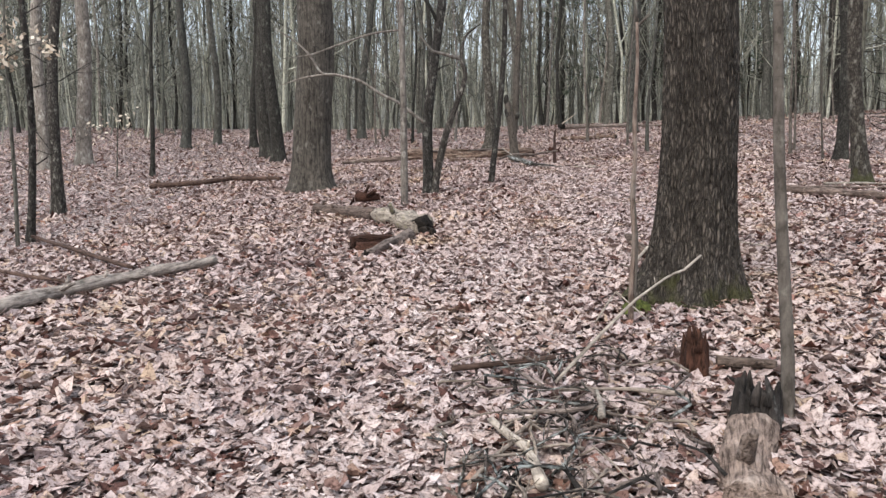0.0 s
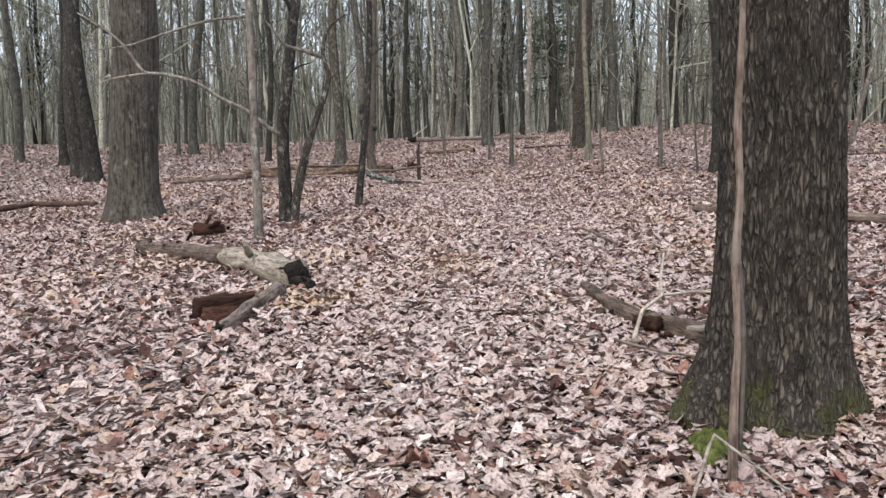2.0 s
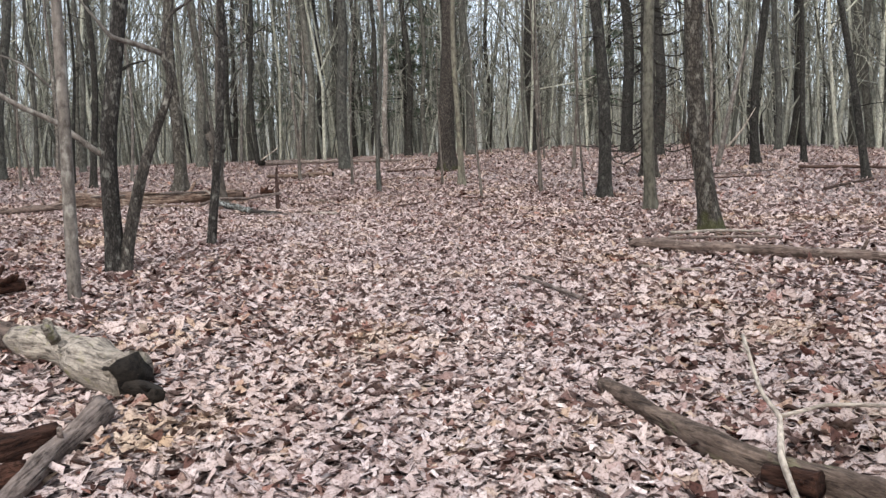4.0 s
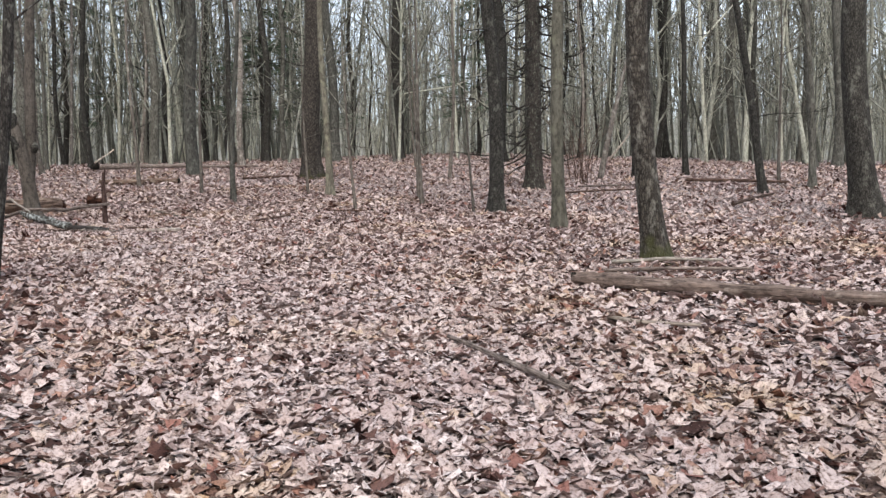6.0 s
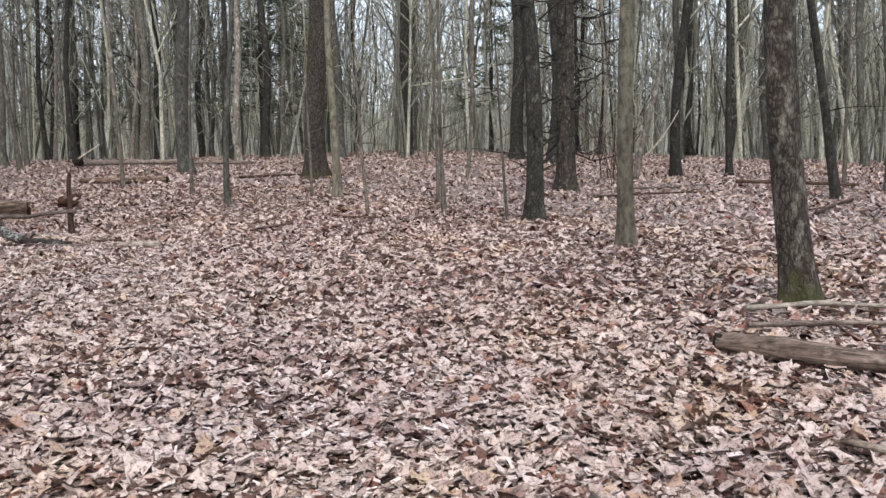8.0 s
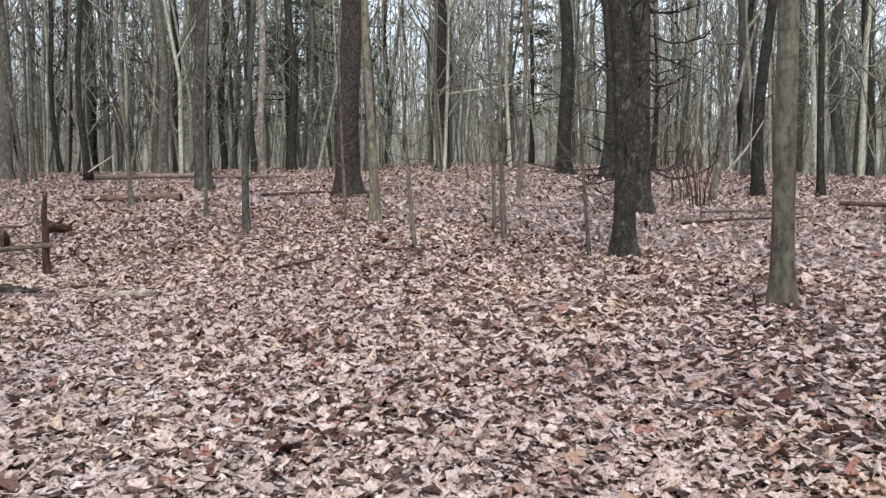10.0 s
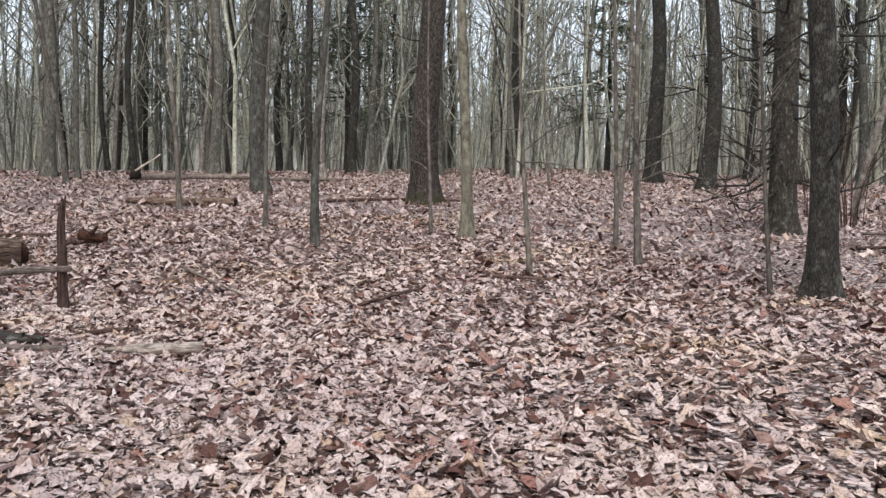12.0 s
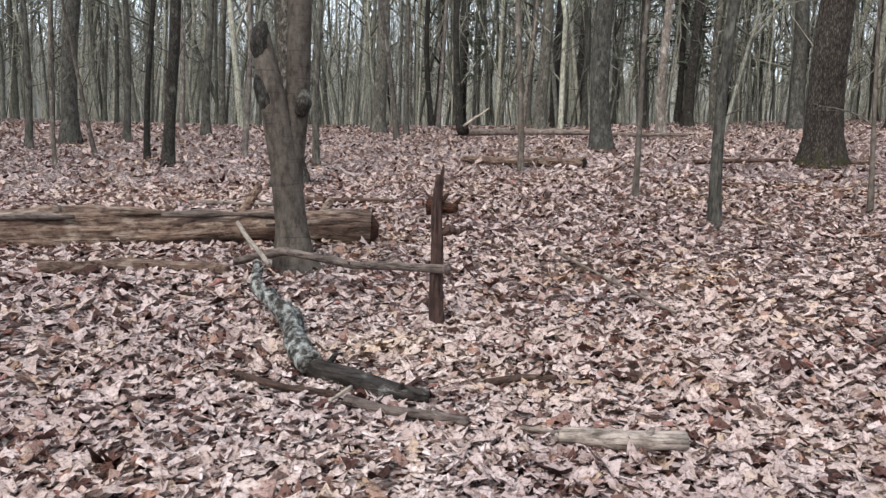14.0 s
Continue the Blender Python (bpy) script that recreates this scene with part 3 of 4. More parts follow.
wood(2.33, 31.15, 0.361, 0.007, 0.000, "flaky", 86, fine=True, flare=1.0)
wood(-0.13, 34.41, 0.220, 0.001, 0.000, "dark", 87)
wood(-0.73, 35.42, 0.128, 0.003, 0.001, "dark", 88)
wood(4.50, 43.00, 0.400, -0.022, 0.001, "grey", 89)
wood(2.72, 34.12, 0.133, -0.025, -0.000, "grey", 90)
wood(1.16, 36.03, 0.122, -0.007, -0.001, "pale", 91)
wood(-3.76, 37.64, 0.154, 0.010, 0.003, "grey", 92)
wood(-2.31, 34.70, 0.088, 0.014, 0.004, "smooth", 93)
wood(-2.06, 36.56, 0.098, -0.198, -0.055, "smooth", 94)
wood(-2.08, 39.61, 0.172, -0.007, -0.002, "grey", 95)
wood(-0.44, 41.76, 0.223, -0.008, -0.001, "grey", 96)
wood(13.60, 44.53, 0.269, -0.025, 0.010, "dark", 97)
wood(17.66, 42.10, 0.467, -0.047, 0.029, "grey", 98)
wood(12.54, 40.60, 0.263, -0.029, 0.012, "pale", 100)
wood(6.99, 42.76, 0.208, -0.005, 0.001, "dark", 101)
wood(5.24, 41.85, 0.149, -0.035, 0.003, "grey", 104)

# the thick old tree behind the rotten log
tree(-2.7, 17.6, 0.86, -0.014, -0.002, "oldtree", 20, "massive grey-barked old tree beyond the rotten log", 41, fine=True, flare=0.32, limbs=9, low=8)


def pieces(name, x, y, label, category, runs, lean=(1.0, 0.0)):
    """A thing of several tubes; each run: part name, bark, sides, points (across, up, back) and radii."""
    ob = thing(name, x, y, gz(x, y), label, category)
    for pname, kind, sides, pts, rad in runs:
        m = Mesh()
        p = np.array(pts, float)
        s = np.linspace(0, 1, len(p))
        u = np.linspace(0, 1, 4 * len(p))
        q = np.stack([np.interp(u, s, p[:, c]) for c in range(3)], -1)
        for _ in range(2):
            q[1:-1] = 0.25 * q[:-2] + 0.5 * q[1:-1] + 0.25 * q[2:]
        w = np.stack([q[:, 0] * lean[0] - q[:, 2] * lean[1], q[:, 0] * lean[1] + q[:, 2] * lean[0], q[:, 1]], -1)
        m.tube(w, np.interp(u, s, rad), sides)
        part(pname, m, BARK[kind], ob)
    return ob


# forked young tree with a long pale side branch
fork = pieces("forked_tree", -0.09, 14.68, "dark forked young tree with long crooked side branches", "tree", (
    ("trunk", "spotted", 12, ((0, -0.1, 0), (-0.02, 0.4, 0), (-0.04, 1.4, 0), (0.07, 2.2, 0.05), (0.16, 2.9, 0.1), (0.27, 3.6, 0.1), (0.45, 5.2, 0.2), (0.5, 7.5, 0.3), (0.6, 9.5, 0.2)), (0.14, 0.1, 0.092, 0.088, 0.082, 0.08, 0.065, 0.04, 0.015)),
    ("trunk", "spotted", 10, ((0.06, -0.1, -0.05), (0.12, 0.3, -0.05), (0.3, 1.1, -0.1), (0.48, 1.6, -0.1), (0.62, 1.95, -0.12), (0.68, 2.2, -0.12), (0.58, 2.5, -0.12), (0.66, 2.9, -0.1), (0.95, 3.1, -0.1)), (0.1, 0.072, 0.064, 0.052, 0.044, 0.038, 0.034, 0.022, 0.01)),
    ("branch", "pale", 8, ((0.58, 2.47, -0.12), (0.3, 2.56, -0.15), (0.06, 2.6, -0.2), (-0.05, 2.75, -0.2), (-0.25, 3.0, -0.2)), (0.035, 0.03, 0.028, 0.02, 0.01)),
    ("branch", "pale", 8, ((-0.05, 1.3, 0), (-0.25, 1.45, -0.05), (-0.55, 1.7, -0.1), (-0.9, 1.85, -0.15), (-1.25, 2.1, -0.2), (-1.7, 2.2, -0.2), (-1.95, 2.2, -0.2), (-2.15, 2.55, -0.25), (-2.35, 2.75, -0.3), (-2.75, 3.0, -0.3)), (0.035, 0.033, 0.03, 0.028, 0.026, 0.024, 0.022, 0.02, 0.016, 0.008)),
    ("branch", "pale", 6, ((-1.9, 2.2, -0.2), (-2.3, 2.14, -0.2), (-2.7, 2.0, -0.25)), (0.02, 0.015, 0.006)),
    ("branch", "dark", 6, ((0.2, 3.1, 0.1), (0.05, 3.4, 0.0), (-0.3, 3.9, 0.0)), (0.04, 0.03, 0.012)),
    ("branch", "dark", 6, ((0.1, 2.25, 0.05), (0.25, 2.35, 0.0), (0.42, 2.4, 0.0)), (0.02, 0.015, 0.006)),
))
# long branch reaching from the pale sapling
pale_sap = pieces("sapling", -0.52, 13.2, "pale slender sapling with a long thin side branch", "sapling", (
    ("trunk", "pale", 8, ((0, -0.1, 0), (0.0, 1.5, 0), (-0.02, 3.4, 0), (0.05, 6.0, 0), (0.1, 8.5, 0.1)), (0.065, 0.055, 0.045, 0.03, 0.008)),
    ("branch", "pale", 6, ((0, 2.9, 0), (-0.5, 2.85, 0), (-1.1, 2.65, 0), (-1.5, 2.5, 0), (-2.0, 2.45, 0.1)), (0.022, 0.02, 0.017, 0.013, 0.006)),
    ("branch", "pale", 5, ((0, 1.9, 0), (-0.3, 2.2, 0), (-0.55, 2.3, 0), (-0.85, 2.1, 0.1)), (0.012, 0.01, 0.008, 0.004)),
))
# dead snag beside the lichen-covered branch
pieces("dead_snag", 3.59, 23.13, "thin dark rotten snag broken off at waist height", "snag", (
    ("trunk", "snagwood", 12, ((0.02, -0.1, 0), (0, 0.2, 0), (0.005, 0.5, 0), (-0.01, 0.75, 0), (0.012, 0.98, 0)), (0.06, 0.047, 0.042, 0.036, 0.027)),
    ("splinter", "snagwood", 6, ((0.01, 0.9, 0.01), (0.03, 1.0, 0.01), (0.035, 1.04, 0.01)), (0.02, 0.012, 0.004)),
    ("branch_stub", "snagwood", 7, ((0.02, 0.6, 0), (0.08, 0.63, 0), (0.13, 0.61, 0), (0.19, 0.63, 0)), (0.025, 0.028, 0.022, 0.006)),
))
# broken flaking trunk in front of the big log
pieces("broken_tree", 2.6, 24.9, "broken leaning trunk with smooth grey-brown bark and mossy knobs", "tree", (
    ("trunk", "greybrown", 24, ((0.05, -0.12, 0), (0.02, 0.05, 0), (0, 0.35, 0), (-0.06, 0.9, 0), (-0.13, 1.3, 0), (-0.2, 1.65, 0), (-0.25, 1.95, 0)), (0.26, 0.19, 0.135, 0.122, 0.118, 0.1, 0.07)),
    ("trunk", "greybrown", 20, ((-0.02, 0.6, 0.03), (0.0, 1.0, 0.04), (0.05, 1.5, 0.05), (0.06, 2.2, 0.06), (0.1, 3.5, 0.05), (0.25, 6.0, 0.1), (0.3, 9.0, 0.1)), (0.1, 0.105, 0.1, 0.098, 0.09, 0.06, 0.02)),
    ("knob", "dark", 10, ((0.07, 1.3, -0.05), (0.1, 1.4, -0.07), (0.1, 1.5, -0.05)), (0.05, 0.07, 0.03)),
    ("root", "greybrown", 10, ((0.05, 0.18, -0.02), (0.16, 0.06, -0.05), (0.3, -0.04, -0.08)), (0.08, 0.06, 0.025)),
    ("knob", "dark", 10, ((-0.14, 1.3, 0.0), (-0.2, 1.42, -0.03), (-0.25, 1.55, -0.03), (-0.24, 1.66, 0.0)), (0.08, 0.09, 0.07, 0.03)),
    ("knob", "dark", 10, ((-0.22, 1.72, 0), (-0.26, 1.84, -0.02), (-0.25, 1.97, -0.01), (-0.23, 2.04, 0)), (0.07, 0.085, 0.07, 0.03)),
))
# slim stems beside the great oak
pieces("sapling", 1.46, 2.97, "slender smooth grey-brown sapling stem rising beside a stump", "sapling", (
    ("trunk", "smooth", 12, ((0.0, -0.1, 0), (0.0, 0.25, 0), (-0.035, 0.7, 0.02), (-0.07, 1.2, 0.04), (-0.1, 2.0, 0.06), (-0.1, 3.2, 0.05), (0.0, 4.6, 0.1)), (0.036, 0.029, 0.026, 0.024, 0.02, 0.014, 0.004)),
    ("twig", "smooth", 5, ((-0.1, 2.4, 0.05), (0.15, 2.7, 0.1), (0.4, 2.85, 0.2)), (0.007, 0.005, 0.002)),
))
pieces("dead_sapling", 1.22, 4.8, "thin split dead stem standing against the oak", "sapling", (
    ("trunk", "peeled", 10, ((0.0, -0.1, 0), (-0.005, 0.3, 0), (0.012, 0.55, 0), (-0.012, 0.85, 0), (0.006, 1.1, 0), (-0.004, 1.35, 0.02), (0.012, 1.7, 0.02), (0.0, 2.0, 0.02)), (0.022, 0.017, 0.014, 0.018, 0.013, 0.015, 0.012, 0.01)),
    ("trunk", "smooth", 8, ((0.0, 1.98, 0.02), (-0.02, 2.2, 0.02), (0.01, 2.7, 0.02), (0.0, 3.4, 0.02)), (0.011, 0.012, 0.01, 0.004)),
    ("split_strip", "smooth", 6, ((0.018, 0.1, -0.012), (0.026, 0.55, -0.014), (0.0, 0.85, -0.014)), (0.008, 0.01, 0.005)),
    ("branch_stub", "smooth", 6, ((0.0, 1.95, 0.02), (0.05, 2.0, 0.0), (0.08, 2.03, 0.0)), (0.009, 0.008, 0.004)),
))
wood(-5.4, 28.5, 0.45, -0.02, 0.0, "dark", 301)
# leaning pale snag
pieces("leaning_snag", 18.9, 25.9, "pale barkless snag leaning among farther trees", "snag", (
    ("trunk", "pale", 8, ((0.0, -0.1, 0), (0.25, 1.2, 0), (0.55, 2.5, 0), (0.78, 3.5, 0), (0.95, 4.2, 0)), (0.1, 0.085, 0.07, 0.05, 0.02)),
    ("branch", "bleached", 6, ((0.3, 0.6, 0), (0.8, 1.2, 0), (1.2, 1.9, 0)), (0.04, 0.03, 0.012)),
), (0.68, -0.73))


def conifer(x, y, d, h, label, seed, twigs):
    """A conifer trunk with dead, drooping, forked twigs."""
    r = np.random.default_rng(seed)
    ob = thing("conifer", x, y, gz(x, y), label, "tree")
    m, p, rad = stem(d, h, (-0.012, 0.012), r, 0.4, 5, 32, 60, 0, 0.01)
    part("trunk", m, BARK["twiggy"], ob)
    for k in range(twigs):
        z = r.uniform(0.9, 6.5) if k > 5 else r.uniform(0.7, 2.2)
        i = min(np.searchsorted(p[:, 2], z), len(p) - 1)
        a = r.uniform(0, 6.28) if k > 5 else r.uniform(2.2, 4.4)
        le = r.uniform(0.7, 1.7) if k > 5 else r.uniform(1.1, 1.9)
        w = np.array([math.cos(a), math.sin(a), 0])
        q = [p[i] * (1, 1, 0) + (0, 0, z)]
        for s in range(1, 6):
            q.append(q[0] + w * le * s / 5 + np.array([0, 0, -0.22 * le * math.sin(s / 5 * 3.0) - (0.0 if k > 5 else 0.13 * s * z * 0.5)]) + r.normal(0, 0.03, 3))
        q = np.array(q)
        q[:, 2] = np.maximum(q[:, 2], 0.03)
        t = Mesh()
        t.tube(q, np.linspace(0.03, 0.01, 6), 5, False)
        bough = part("dead_branch", t, BARK["twiggy"], ob)
        for s in range(4):
            j = r.integers(2, 6)
            e = q[j] + (w * 0.2 + r.normal(0, 0.2, 3)) * le
            e[2] = max(e[2], 0.03)
            t = Mesh()
            t.tube([q[j], (q[j] + e) / 2 + r.normal(0, 0.02, 3), e], [0.013, 0.01, 0.006], 4, False)
            part("twig", t, BARK["twiggy"], bough)
    return ob


conifer(15.2, 24.7, 0.47, 18, "dark scaly conifer trunk bristling with drooping dead twigs", 43, 64)

# farther evergreens, green among the grey trunks
def evergreen(x, y, h, seed):
    r = np.random.default_rng(seed)
    ob = thing("evergreen_tree", x, y, gz(x, y), "dull green evergreen tree among grey leafless trunks", "tree")
    m, p, rad = stem(0.26, h, (0, 0), r, 0.3, 5, 10, 12)
    part("trunk", m, BARK["dark"], ob)
    c, t = Mesh(), Mesh()
    for k in range(70):
        z = r.uniform(2.2, h * 0.98)
        a, le = r.uniform(0, 6.28), (h - z) * 0.2 + r.uniform(0.5, 1.2)
        w = np.array([math.cos(a), math.sin(a), r.uniform(-0.1, 0.25)])
        q = np.array([[0, 0, z], *[np.array([0, 0, z]) + w * le * s for s in (0.5, 1.0)]])
        q[2, 2] -= 0.15 * le
        t.tube(q, [0.025, 0.015, 0.005], 3, False)
        for s in range(34):
            o = q[0] + (q[2] - q[0]) * r.uniform(0.25, 1.05) + r.normal(0, 0.13, 3) * (1, 1, 0.6)
            e = r.normal(0, 1, 3) * (1, 1, 0.4)
            e *= r.uniform(0.14, 0.26) / np.linalg.norm(e)
            f = np.cross(e, r.normal(0, 1, 3))
            f *= 0.035 / (np.linalg.norm(f) + 1e-9)
            c.add([o - e, o + f, o + e, o - f], [(0, 1, 2, 3)])
    tagged(part("crown_wood", t, BARK["dark"], ob), kind="stuff")
    tagged(part("crown", c, M_NEEDLE, ob, "dull green needles", smooth=False), kind="stuff")
    return ob


evergreen(16.6, 48.5, 13, 3)
evergreen(20.5, 52.0, 15, 4)
evergreen(27.5, 44.0, 11, 5)
evergreen(9.5, 57.0, 16, 6)
evergreen(14.0, 62.0, 17, 7)


def shrub(x, y, h, stems, seed):
    """A leafless shrub of thin arching stems."""
    r = np.random.default_rng(seed)
    ob = thing("shrub", x, y, gz(x, y), "leafless brown shrub of thin arching stems", "shrub")
    for k in range(stems):
        a, top = r.uniform(0, 6.28), h * r.uniform(0.6, 1.1)
        w = np.array([math.cos(a), math.sin(a), 0])
        o = w * r.uniform(0.02, 0.3)
        u = np.linspace(0, 1, 9)[:, None]
        p = o + w * (u ** 1.8) * top * r.uniform(0.2, 0.75) + np.array([0, 0, 1]) * (top * (1.25 * u - 0.35 * u ** 3) - 0.05) + r.normal(0, 0.03, (9, 3)) * u
        m = Mesh()
        m.tube(p, np.linspace(0.01, 0.003, 9), 5, False)
        stalk = part("stem", m, BARK["dead"], ob)
        for c in range(3):
            i = r.integers(3, 8)
            t = Mesh()
            limb(t, p[i], (p[i] - p[i - 1]) / np.linalg.norm(p[i] - p[i - 1]) + r.normal(0, 0.6, 3), r.uniform(0.3, 0.7), 0.007, r, 4, 0)
            part("twig", t, BARK["dead"], stalk)


shrub(17.1, 24.7, 2.6, 16, 21)
shrub(18.2, 26.2, 2.8, 12, 22)


def dry_leaves(parent, spots, seed, label):
    """Pale withered leaves still hanging on twigs."""
    r = np.random.default_rng(seed)
    m = Mesh()
    for cx, cy, cz, spread_, n in spots:
        for k in range(n):
            o = np.array([cx, cy, cz]) + r.normal(0, spread_, 3)
            e = r.normal(0, 1, 3)
            e *= r.uniform(0.04, 0.075) / np.linalg.norm(e)
            f = np.cross(e, r.normal(0, 1, 3))
            f *= 0.034 / (np.linalg.norm(f) + 1e-9)
            m.add([o - e, o + f, o + e, o - f], [(0, 1, 2, 3)])
    ob = part("dry_leaves", m, M_HANG, parent, label, smooth=False)
    return tagged(ob, kind="stuff")


# young beeches keeping their pale leaves
young = pieces("young_beech", -6.6, 12.3, "slim young beech with pale withered leaves still hanging", "sapling", (
    ("trunk", "grey", 8, ((0, -0.1, 0), (0.03, 1.2, 0), (0.0, 2.6, 0), (0.05, 4.2, 0), (0.1, 6.0, 0)), (0.035, 0.03, 0.024, 0.016, 0.005)),
    ("branch", "grey", 5, ((0, 2.6, 0), (-0.3, 2.9, 0), (-0.5, 2.95, 0)), (0.012, 0.009, 0.003)),
    ("branch", "grey", 5, ((0.02, 2.9, 0), (0.4, 3.1, 0), (0.8, 3.15, 0)), (0.012, 0.009, 0.003)),
))
dry_leaves(young, ((-0.45, 0, 2.95, 0.16, 60), (0.0, 0.0, 3.0, 0.16, 60), (0.6, 0, 3.1, 0.14, 40), (-0.1, 0, 3.4, 0.2, 60)), 3, "pale tan withered leaves")
young = pieces("young_beech", -9.6, 24.5, "small young beech with a few pale withered leaves", "sapling", (
    ("trunk", "grey", 7, ((0, -0.1, 0), (0.05, 0.8, 0), (0.1, 1.6, 0), (0.2, 2.6, 0)), (0.025, 0.02, 0.014, 0.004)),
    ("branch", "grey", 5, ((0.06, 1.0, 0), (-0.4, 1.3, 0), (-0.8, 1.4, 0)), (0.01, 0.008, 0.003)),
    ("branch", "grey", 5, ((0.08, 1.2, 0), (0.4, 1.5, 0), (0.8, 1.6, 0)), (0.01, 0.008, 0.003)),
))
dry_leaves(young, ((-0.6, 0, 1.35, 0.22, 26), (0.5, 0, 1.55, 0.22, 26), (0.1, 0, 1.9, 0.25, 20)), 4, "pale tan withered leaves")

# dead twigs on the dark trunk
def twigged(x, y, h0, h1, n, rad, seed, kind):
    r = np.random.default_rng(seed)
    ob = None
    for o in scene.objects:
        if o.parent is None and o.type == "EMPTY" and abs(o.location.x - x) + abs(o.location.y - y) < 0.02:
            ob = o
    for k in range(n):
        m = Mesh()
        a = r.uniform(0, 6.28)
        z = r.uniform(h0, h1)
        limb(m, (math.cos(a) * rad * 0.7, math.sin(a) * rad * 0.7, z), (math.cos(a), math.sin(a), r.uniform(-0.3, 0.6)), r.uniform(0.5, 1.4), 0.018, r, 5, 1, -0.02, 3)
        part("dead_branch", m, BARK[kind], ob)


twigged(10.75, 20.66, 0.9, 6.0, 12, 0.15, 5, "dark")
twigged(11.3, 30.86, 3.0, 7.0, 6, 0.3, 6, "furrowed")


# the great oak beside the trail, with bark plates and a flared mossy foot
oak = tree(1.84, 5.5, 0.512, -0.011, 0.004, "furrowed", 19, "massive oak with deeply furrowed bark and flared mossy foot", 31, furrow=0.1, flare=0.58, limbs=6, low=9)

# ---- lying and broken wood ----
def lying(name, pts, r0, r1, kind, label, category, seed=1, sides=10, lift=0.0, knots=2, ends=None, rise=None, crook=0.25, group="", rag=0.0):
    """A log or stick along the plan points, resting on the ground; rise: height of the axis at each point."""
    r = np.random.default_rng(seed)
    q = np.array(pts, float)
    s = np.concatenate([[0], np.cumsum(np.hypot(*np.diff(q, axis=0).T))])
    n = max(10, int(s[-1] / max(0.06, r0 * 0.9)))
    n = min(n, 60)
    u = np.linspace(0, s[-1], n)
    x, y = np.interp(u, s, q[:, 0]), np.interp(u, s, q[:, 1])
    rad = np.linspace(r0, r1, n) * (1 + 0.08 * np.sin(u * 9 + seed) + r.normal(0, 0.03, n))
    z = ground_z(x, y) + rad * 0.75 + lift + 0.022
    if rise is not None:
        z = z + np.interp(u, s, rise)
    jit = crook * r0
    x, y = x + jit * np.sin(u * 3.1 / max(s[-1], 0.5) * 3 + seed), y + jit * np.cos(u * 2.3 / max(s[-1], 0.5) * 3 + seed)
    ob = thing(name, float(x[0]), float(y[0]), float(z[0]), label, category, group)
    p = np.stack([x - x[0], y - y[0], z - z[0]], -1)
    turn = Vector(p[-1]).to_track_quat("Z", "Y")
    ob.rotation_euler = turn.to_euler()
    p = p @ np.array(turn.to_matrix())
    up = np.array(turn.to_matrix().transposed() @ Vector((0, 0, 1)))
    m = Mesh()
    ph = r.uniform(0, 6.28, 3)
    m.tube(p, rad, sides, True, lambda th, zz: 1 + 0.07 * np.sin(3 * th + ph[0] + zz) + 0.05 * np.sin(5 * th + ph[1] + zz * 9)
           + rag * (np.sin(2 * th + 1.7 * zz + ph[2]) + 0.6 * np.abs(np.sin(4 * th + 0.8 * np.sin(zz * 3))) + 0.5 * np.sin(7 * th + zz * 5 + ph[0]) * np.sin(zz * 2.3)))
    part("body", m, BARK[kind], ob)
    for k in range(knots):
        i = r.integers(2, n - 2)
        a = r.uniform(0.2, 2.9)
        t = p[i + 1] - p[i]
        t /= np.linalg.norm(t)
        side = np.cross(t, up)
        w = side * math.cos(a) + up * math.sin(a) + t * 0.5
        kn = Mesh()
        le = max(0.05, r0 * r.uniform(1.2, 2.5))
        kn.tube([p[i], p[i] + w * le * 0.6, p[i] + w * le], [rad[i] * 0.45, rad[i] * 0.33, rad[i] * 0.25], 6)
        part("branch_stub", kn, BARK[kind], ob)
    # ends are solid plugs; the black ones paint the shade of an open hollow
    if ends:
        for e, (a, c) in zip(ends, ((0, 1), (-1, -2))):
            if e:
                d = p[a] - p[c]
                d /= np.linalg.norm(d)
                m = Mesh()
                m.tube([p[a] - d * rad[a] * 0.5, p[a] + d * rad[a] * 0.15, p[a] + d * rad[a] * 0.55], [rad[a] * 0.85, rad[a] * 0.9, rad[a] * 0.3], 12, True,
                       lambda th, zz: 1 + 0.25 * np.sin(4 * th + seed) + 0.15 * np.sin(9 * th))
                part("broken_end", m, BARK[e], ob, "dark plug on the broken rotten end")
    return ob


# the decaying big log and the wood around the snag
big = lying("log", [(-1.0, 26.3), (0.4, 26.3), (1.9, 26.35), (2.8, 26.3), (3.35, 26.25)], 0.185, 0.16, "decay", "thick decaying log with peeling tan wood lying on leaves", "log", 3, 36, 0.0, 3, (None, "rotten"), rag=0.17)
for k, (z0, z1, a) in enumerate(((0.3, 1.5, 2.2), (1.2, 2.6, 1.2), (2.3, 3.4, 2.0), (2.9, 4.0, 0.9), (0.6, 2.0, 0.4), (3.3, 4.2, 2.6))):
    m = Mesh()
    z = np.linspace(z0, z1, 12)
    m.tube(np.stack([0.17 * np.cos(a + 0.1 * np.sin(z * 4)), 0.17 * np.sin(a + 0.1 * np.sin(z * 4)), z], -1), 0.03 + 0.012 * np.sin(z * 7 + k), 8)
    part("loose_bark", m, BARK["decay" if k % 2 else "log"], big)
lying("log", [(-0.9, 26.1), (-1.7, 25.9), (-2.8, 25.6)], 0.09, 0.05, "brownlog", "dark thin end of a fallen trunk on leaves", "log", 102, 12, 0.03, 3)
lying("branch", [(1.1, 29.2), (2.2, 28.9)], 0.035, 0.025, "stick", "thin grey fallen branch behind the big log", "branch", 5)
